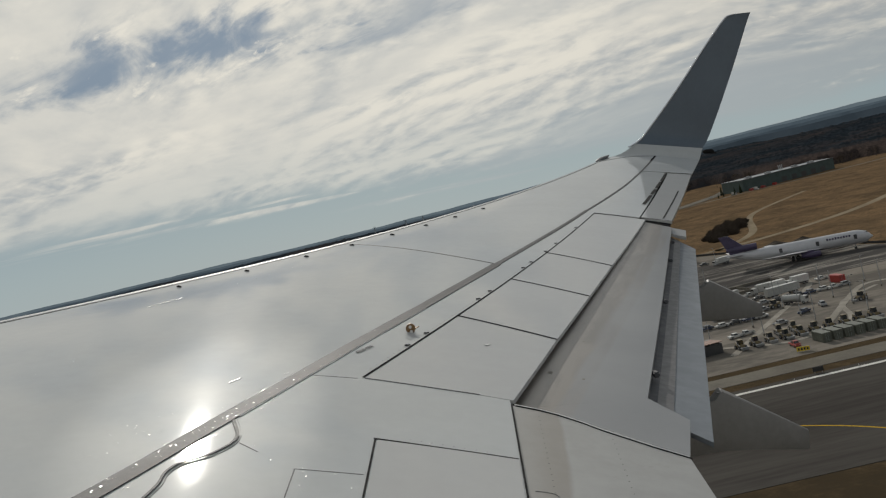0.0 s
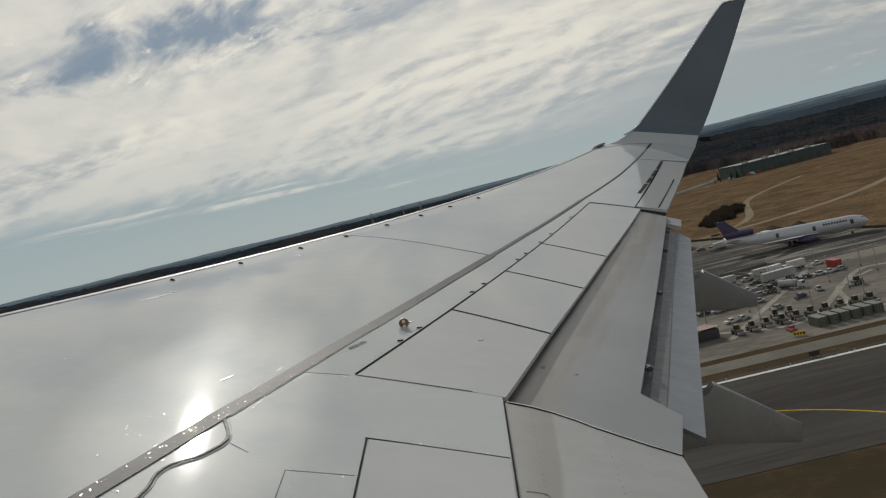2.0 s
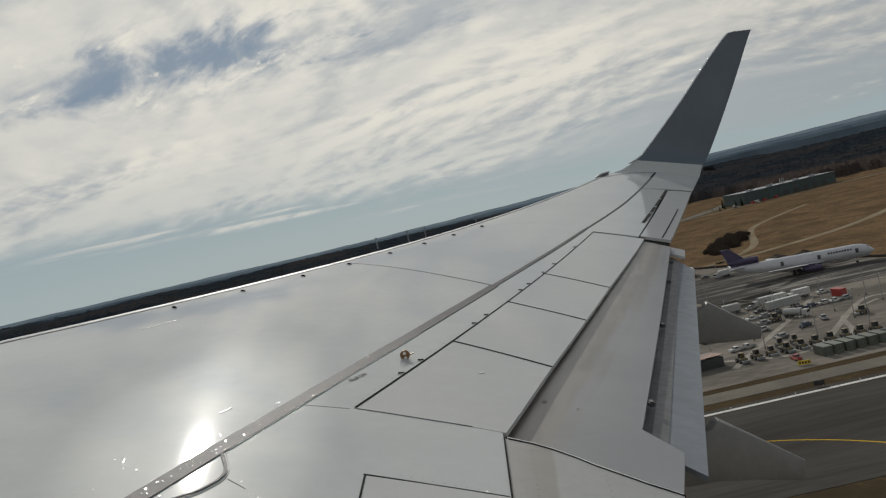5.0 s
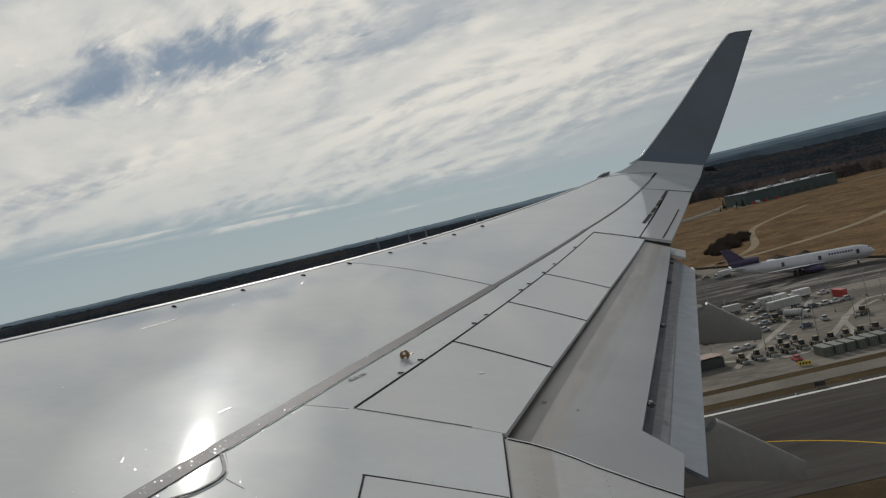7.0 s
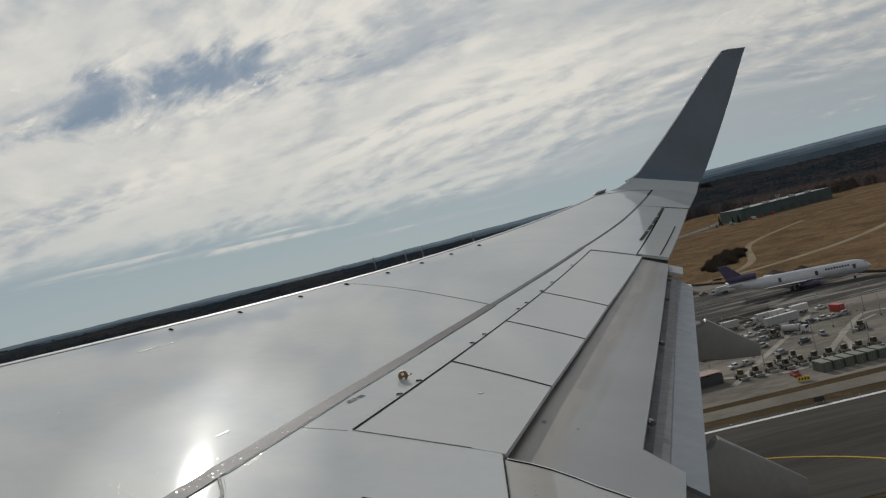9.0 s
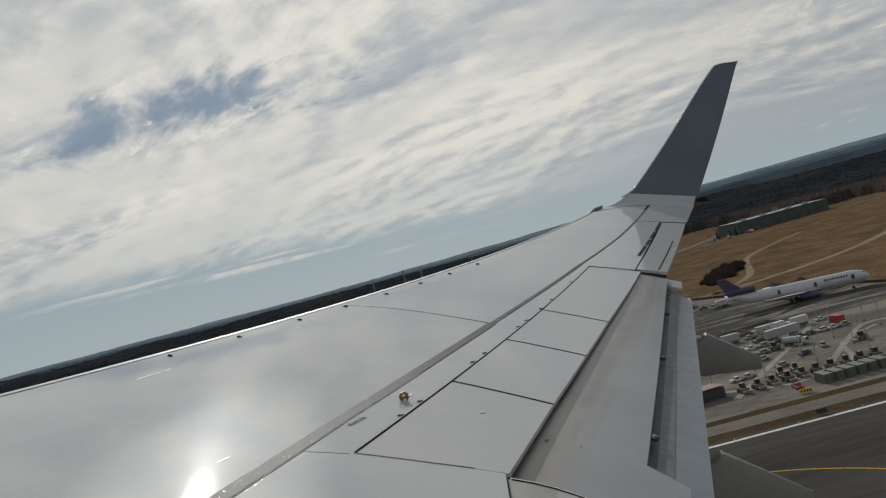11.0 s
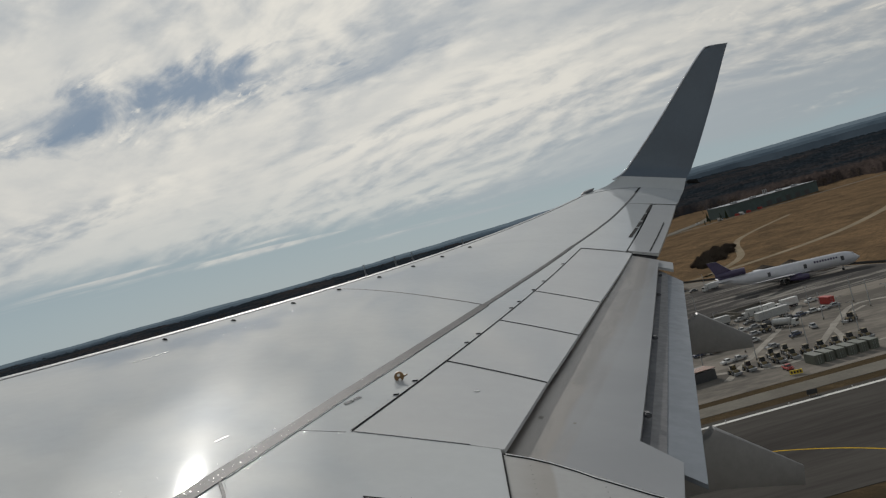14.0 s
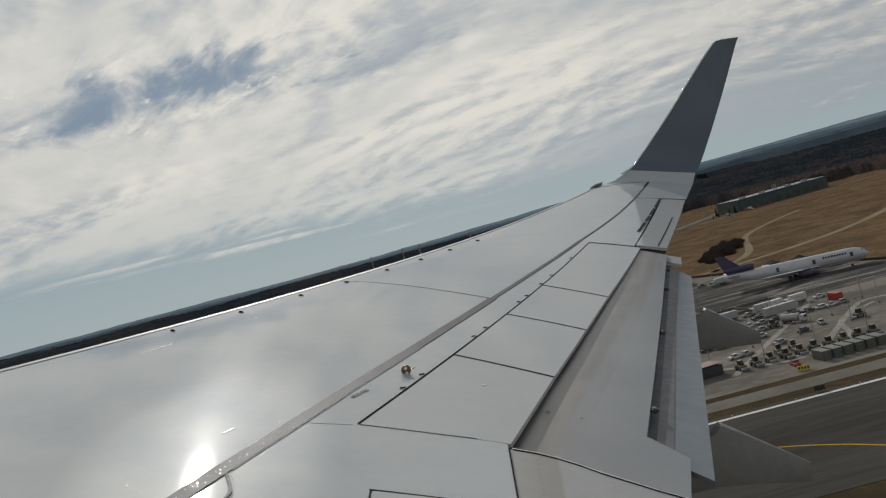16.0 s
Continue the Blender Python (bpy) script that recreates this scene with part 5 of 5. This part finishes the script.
def silt_fence(pts):
    """A knee-high black cloth fence on stakes along the yard's rear edge."""
    v = thing("silt_fence", pose(pts[0][0], pts[0][1], 0), "low black cloth fence on stakes along the yard", "fence")
    o = Vector(pts[0])
    for a, b in zip(pts, pts[1:]):
        a, b = Vector(a) - o, Vector(b) - o
        bm = bmesh.new()
        turn = math.atan2((b - a).y, (b - a).x)
        box(bm, (0, 0, 0.62), ((b - a).length, 0.06, 1.1), Matrix.Translation((*lerp(a, b, 0.5), 0)) @ Matrix.Rotation(turn, 4, "Z"))
        part("cloth", bm, RUBBER, v, "black cloth")
        n = max(2, int((b - a).length / 6))
        for i in range(n):
            p = lerp(a, b, i / n)
            bm = bmesh.new()
            box(bm, (p.x, p.y + 0.08, 0.7), (0.08, 0.08, 1.5))
            part("stake", bm, BARK, v)


silt_fence([(378.5, -260), (378.5, -190), (430, -177), (448, -164), (500, -138), (560, -117), (640, -91)])


def shed():
    v = thing("storage_shed", pose(256, -66, 0.06, 0, 0, 8), "low open shed with a rusty ribbed roof", "shed")
    bm = bmesh.new()
    box(bm, (0, 0, 1.4), (8.6, 13.6, 2.8))
    part("wall", bm, PAINT_DARK, v)
    for i in range(14):
        bm = bmesh.new()
        y = -6.75 + i * 1.04
        box(bm, (0, y, 2.98), (9.4, 0.94, 0.12), Matrix.Rotation(radians(4), 4, "Y"), bevel=0.02)
        part("roof_sheet", bm, RUST, v)


shed()


def container(m, paint, label):
    v = thing("container", m, label, "container", "containers")
    bm = bmesh.new()
    box(bm, (0, 0, 1.3), (2.44, 6.06, 2.55))
    body = part("body", bm, paint, v)
    for i in range(12):
        for s in (-1, 1):
            bm = bmesh.new()
            box(bm, (s * 1.235, -2.75 + i * 0.5, 1.3), (0.04, 0.22, 2.35))
            part("rib", bm, paint, body)
    bm = bmesh.new()
    for s in (-0.3, 0.3):
        tube(bm, (s, 3.06, 0.15), (s, 3.06, 2.5), 0.03, n=6)
    part("door_bar", bm, STEEL, v)


for k in range(6):
    container(pose(240 + 0.2 * k, -96 - 3.1 * k, 0.06, 0, 0, 94), PAINT_OLIVE, "dull olive shipping container in a row on the yard")
container(pose(236.5, -145, 0.05, 0, 0, 12), PAINT_TEAL, "teal shipping container on the yard")
container(pose(322, -137, 0.1, 0, 0, 100), PAINT_RED, "red shipping container on the yard")


def foundation():
    """Low concrete walls of a building begun on the yard."""
    v = thing("foundation", pose(352, -116, 0.06, 0, 0, 10), "low pale concrete foundation walls of an unbuilt hall", "foundation")
    for x, y, w, d in ((-7, 0, 0.5, 24), (7, 0, 0.5, 24), (0, -12, 14.5, 0.5), (0, 12, 14.5, 0.5), (0, 3, 14, 0.4)):
        bm = bmesh.new()
        box(bm, (x, y, 0.5), (w, d, 1.0), bevel=0.04)
        part("wall", bm, CONCRETE, v)


foundation()


# heaps of earth at the rear of the yard
EARTH = surface("dark_earth", (0.075, 0.065, 0.055), (0.045, 0.04, 0.036), 0.95, scale=0.1, fine=1.2, bump=0.6, spec=0.0)
for x, y, w, h in ((430, -166, 15, 3.2), (446, -176, 18, 4.0), (468, -170, 12, 2.6), (410, -176, 10, 2.0)):
    bm = bmesh.new()
    rows = []
    for i in range(9):
        f = i / 8
        ring = []
        for k in range(22):
            a = 2 * math.pi * k / 22
            r = w * f * (0.8 + 0.25 * noise.noise(Vector((x + math.cos(a) * 1.6, y + math.sin(a) * 1.6, f))))
            ring.append(Vector((math.cos(a) * r, math.sin(a) * r * 0.6, h * (1 - f) ** 0.8 * (1 + 0.25 * noise.noise(Vector((a * 2, f * 5, x)))) - 0.15)))
        rows.append(ring)
    loft(bm, rows)
    ob = part("earth_heap", bm, EARTH)
    ob.location = (x, y, 0.05)
    tagged(ob, "dark heap of dug earth on the yard", "earth heap", "earth heaps")


def airliner():
    """A parked three-engined freighter, 55 m long, nose along +y."""
    v = thing("parked_airliner", Matrix(), "white three-engined airliner with dark violet tail parked on the apron", "airplane")
    L, R, Z = 52.0, 3.0, 5.0
    bm = bmesh.new()
    rings = []
    for i in range(25):
        f = i / 24
        y = -L / 2 + L * f
        if f > 0.86:
            k = (f - 0.86) / 0.14
            r, z = R * math.sqrt(max(0.0, 1 - k ** 2.2)) + 0.05, Z - 0.7 * k ** 2
        elif f < 0.3:
            k = 1 - f / 0.3
            r, z = R * (1 - 0.86 * k ** 1.4), Z + 1.9 * k ** 1.5
        else:
            r, z = R, Z
        rings.append([Vector((r * math.cos(a), y, z + r * math.sin(a))) for a in [2 * math.pi * k / 20 for k in range(20)]])
    loft(bm, rings)
    body = part("body", bm, FREIGHTER, v, "white fuselage", True)
    bm = bmesh.new()
    for s in (-1, 1):
        box(bm, (s * 0.75, L / 2 - 2.3, Z + 1.45), (1.3, 0.9, 0.55), Matrix.Identity(4), bevel=0.05)
    part("cockpit_window", bm, GLASS, body)
    for s in (-1, 1):
        for y in (20, 7, -6):
            bm = bmesh.new()
            box(bm, (s * 2.93, y, Z + 0.5), (0.2, 1.1, 1.9), bevel=0.04)
            part("cabin_door", bm, PAINT_DARK, body, "dark outlined cabin door")
        # unreadable lettering as plain bars
        for i in range(9):
            bm = bmesh.new()
            box(bm, (s * 2.80, 10.5 + i * 0.95, Z + 1.25), (0.12, 0.6, 0.9 if i % 3 else 1.15))
            part("lettering_bar", bm, PURPLE, body, "dark lettering bar")

    def aerofoil(root, tip, chord0, chord1, thick):
        bm = bmesh.new()
        rings = []
        for p, c in ((root, chord0), (tip, chord1)):
            p = Vector(p)
            ring = []
            for k in range(14):
                a = 2 * math.pi * k / 14
                ring.append(p + Vector((0, math.cos(a) * c / 2, math.sin(a) * c * thick)))
            rings.append(ring)
        loft(bm, rings)
        return bm

    for s in (-1, 1):
        w = part("wing", aerofoil((s * 2.2, 3.5, Z - 1.9), (s * 24.0, -11.5, Z + 0.6), 11.0, 2.8, 0.045), FREIGHTER, v, "pale swept wing", True)
        bm = bmesh.new()
        rings = [[Vector((s * 8.6 + r * math.cos(a), y, Z - 3.0 + r * math.sin(a))) for a in [2 * math.pi * k / 16 for k in range(16)]] for y, r in ((7.6, 1.05), (7.2, 1.3), (4.5, 1.35), (2.0, 0.9), (0.8, 0.5))]
        loft(bm, rings)
        box(bm, (s * 8.6, 3.0, Z - 1.7), (0.3, 4.5, 1.4))
        part("engine", bm, PURPLE, w, "dark engine pod", True)
        part("tailplane", aerofoil((s * 1.0, -21.5, Z + 1.6), (s * 9.0, -25.5, Z + 2.4), 5.0, 2.2, 0.05), FREIGHTER, v, "", True)
        bm = bmesh.new()
        tube(bm, (s * 4.0, -1.5, 0.6), (s * 3.6, -1.5, Z - 2.0), 0.22, n=8)
        part("main_gear_leg", bm, STEEL, v)
        for y in (-2.4, -0.6):
            bm = bmesh.new()
            tube(bm, (s * 4.0 - 0.7, y, 0.65), (s * 4.0 + 0.7, y, 0.65), 0.65, n=14)
            part("main_wheel", bm, RUBBER, v)
    bm = bmesh.new()
    fin = [(-16.0, Z + 2.2), (-24.5, Z + 2.4), (-27.5, Z + 11.0), (-24.0, Z + 11.0)]
    loft(bm, [[Vector((x, y, z)) for y, z in fin] for x in (-0.28, 0.28)])
    part("tail_fin", bm, PURPLE, v, "dark violet tail fin")
    bm = bmesh.new()
    loft(bm, [[Vector((r * math.cos(a), y, Z + 4.3 + r * math.sin(a))) for a in [2 * math.pi * k / 16 for k in range(16)]] for y, r in ((-14.5, 1.35), (-14.2, 1.5), (-18, 1.5), (-23, 1.2), (-25.5, 0.8))])
    part("tail_engine", bm, PURPLE, v, "dark tail engine", True)
    bm = bmesh.new()
    tube(bm, (0, 19.5, 0.5), (0, 19.5, Z - 2.0), 0.16, n=8)
    part("nose_gear_leg", bm, STEEL, v)
    for s in (-0.35, 0.35):
        bm = bmesh.new()
        tube(bm, (s - 0.15, 19.5, 0.5), (s + 0.15, 19.5, 0.5), 0.5, n=12)
        part("nose_wheel", bm, RUBBER, v)
    return v


plane = airliner()
plane.matrix_world = pose(399.5, -155, 0.09, 0, 0, 158) @ Matrix.Diagonal((1.0, 1.17, 1.0, 1.0))


def yard_sign():
    v = thing("taxiway_sign", pose(233, -88, 0.0, 0, 0, 70), "yellow taxiway sign with black marks on a concrete pad", "sign")
    bm = bmesh.new()
    box(bm, (0, 0, 0.04), (6.5, 3.6, 0.12), bevel=0.02)
    part("pad", bm, CONCRETE, v, "pale concrete pad")
    bm = bmesh.new()
    box(bm, (0, 0, 0.85), (3.2, 0.25, 1.1), bevel=0.03)
    board = part("board", bm, surface("sign_yellow", (0.62, 0.43, 0.03), (0.5, 0.35, 0.03), 0.5, scale=4), v, "yellow sign board")
    for s in (-1, 1):
        for i in range(4):
            bm = bmesh.new()
            box(bm, (-1.1 + i * 0.72, s * 0.135, 0.85), (0.4, 0.02, 0.6))
            part("letter_bar", bm, RUBBER, board, "black lettering bar")
    for x in (-1.3, 1.3):
        bm = bmesh.new()
        tube(bm, (x, 0, 0.05), (x, 0, 0.35), 0.05, n=8)
        part("leg", bm, STEEL, v)


yard_sign()


def edge_light():
    """A knee-high runway light: stake, round base and a clear dome."""
    v = thing("runway_light", Matrix(), "small white runway edge light on a thin stake", "runway light", "runway edge lights")
    bm = bmesh.new()
    tube(bm, (0, 0, 0), (0, 0, 0.05), 0.22, 0.20, 12)
    part("base", bm, STEEL, v)
    bm = bmesh.new()
    tube(bm, (0, 0, 0.05), (0, 0, 0.62), 0.035, 0.035, 8)
    part("stake", bm, PAINT_WHITE, v)
    bm = bmesh.new()
    tube(bm, (0, 0, 0.62), (0, 0, 0.74), 0.10, 0.11, 12)
    tube(bm, (0, 0, 0.74), (0, 0, 0.86), 0.11, 0.03, 12)
    part("lamp_head", bm, PAINT_WHITE, v, "pale lamp head")
    return v


spread(edge_light(), [(206.6 + 0.0028 * y, y, 0) for y in (-60, -75, -90, -105, -120)], 0.08)


def distance_board():
    """A dark board on two legs beside the runway."""
    v = thing("runway_board", pose(209.8, -82, 0.0, 0, 0, 80), "dark weathered board on short legs beside the runway", "sign")
    bm = bmesh.new()
    box(bm, (0, 0, 1.0), (2.4, 0.18, 1.1), bevel=0.03)
    part("board", bm, RUBBER, v, "blank black board")
    for x in (-0.8, 0.8):
        bm = bmesh.new()
        tube(bm, (x, 0, -0.1), (x, 0, 0.5), 0.05, n=8)
        part("leg", bm, STEEL, v)


distance_board()


# ---- things beyond the field ----
def mast(height):
    """A lattice mast with a railed platform and aerials on top."""
    v = thing("lattice_mast", Matrix(), "grey steel lattice mast with a platform of aerials", "mast", "masts on the ridge")
    w = 1.3
    for sx, sy in ((-1, -1), (1, -1), (1, 1), (-1, 1)):
        bm = bmesh.new()
        tube(bm, (sx * w, sy * w, -1), (sx * w * 0.75, sy * w * 0.75, height), 0.16, 0.13, 6)
        part("leg", bm, STEEL, v)
    bm = bmesh.new()
    n = int(height / 2.6)
    for i in range(n):
        z0, z1 = i * height / n, (i + 1) * height / n
        k0, k1 = w * (1 - 0.25 * z0 / height), w * (1 - 0.25 * z1 / height)
        c0 = [Vector((sx * k0, sy * k0, z0)) for sx, sy in ((-1, -1), (1, -1), (1, 1), (-1, 1))]
        c1 = [Vector((sx * k1, sy * k1, z1)) for sx, sy in ((-1, -1), (1, -1), (1, 1), (-1, 1))]
        for k in range(4):
            tube(bm, c0[k], c1[(k + 1) % 4], 0.07, n=4, cap=False)
            tube(bm, c0[(k + 1) % 4], c1[k], 0.07, n=4, cap=False)
            tube(bm, c1[k], c1[(k + 1) % 4], 0.08, n=4, cap=False)
    part("bracing", bm, STEEL, v)
    bm = bmesh.new()
    box(bm, (0, 0, height + 0.1), (4.4, 4.4, 0.3))
    platform = part("platform", bm, STEEL, v)
    bm = bmesh.new()
    for z in (0.7, 1.3):
        for k in range(4):
            p = [Vector((2.2 * a, 2.2 * b, height + z)) for a, b in ((-1, -1), (1, -1), (1, 1), (-1, 1))]
            tube(bm, p[k], p[(k + 1) % 4], 0.06, n=4)
    part("railing", bm, STEEL, platform)
    bm = bmesh.new()
    for x, y, h in ((-1.6, 0.4, 2.6), (0.2, -1.2, 3.4), (1.5, 1.0, 2.2)):
        tube(bm, (x, y, height), (x, y, height + h), 0.09, n=5)
    part("aerial", bm, STEEL, platform)
    return v


m0 = mast(34)
for i, (az, r) in enumerate(((4.0, 1810), (2.0, 1800), (0.9, 1815), (-2.4, 1800))):
    x, y = r * math.cos(radians(az)), r * math.sin(radians(az))
    m = pose(x, y, rise(x, y), 0, 0, 20)
    if i:
        copy_thing(m0, m)
    else:
        m0.matrix_world = m


def hall():
    """A long dark green hall with flat roof, vents, stacks and door bays."""
    x, y = 1075, -405
    v = thing("green_hall", pose(x, y, rise(x, y), 0, 0, 18), "long dark green sheet-metal hall with roof stacks", "building")
    bm = bmesh.new()
    box(bm, (0, 0, 6), (40, 130, 13.5))
    part("wall", bm, SIDING, v)
    bm = bmesh.new()
    box(bm, (0, 0, 13.0), (41, 131, 0.7))
    roof = part("roof", bm, PAINT_DARK, v)
    for yy in (-8, -5.5, -3):
        bm = bmesh.new()
        tube(bm, (0, yy, 13), (0, yy, 19), 0.5, n=8)
        part("stack", bm, STEEL, roof)
    for yy in (-44, -20, 18, 46):
        bm = bmesh.new()
        box(bm, (-6, yy, 14.2), (5, 6, 1.8))
        part("roof_vent", bm, STEEL, roof)
    for i in range(5):
        bm = bmesh.new()
        box(bm, (-20.1, -48 + i * 14, 3.2), (0.3, 7, 6))
        part("bay_door", bm, PAINT_DARK, v)


hall()
for k in range(3):
    container(pose(1020 + 7 * k, -352 - 16 * k, 0.0, 0, 0, 100), PAINT_RED, "red shipping container beside the green hall")
for k in range(2):
    tagged(copy_thing(box_truck, pose(1012 + 4 * k, -330 - 26 * k, 0.0, 0, 0, 104)), "white box truck parked beside the green hall", group="trucks by the hall")
ribbon("hall_road", [(960, -200), (1010, -330), (1030, -420), (1060, -560)], 7, CONCRETE, "pale access road before the green hall", "road")
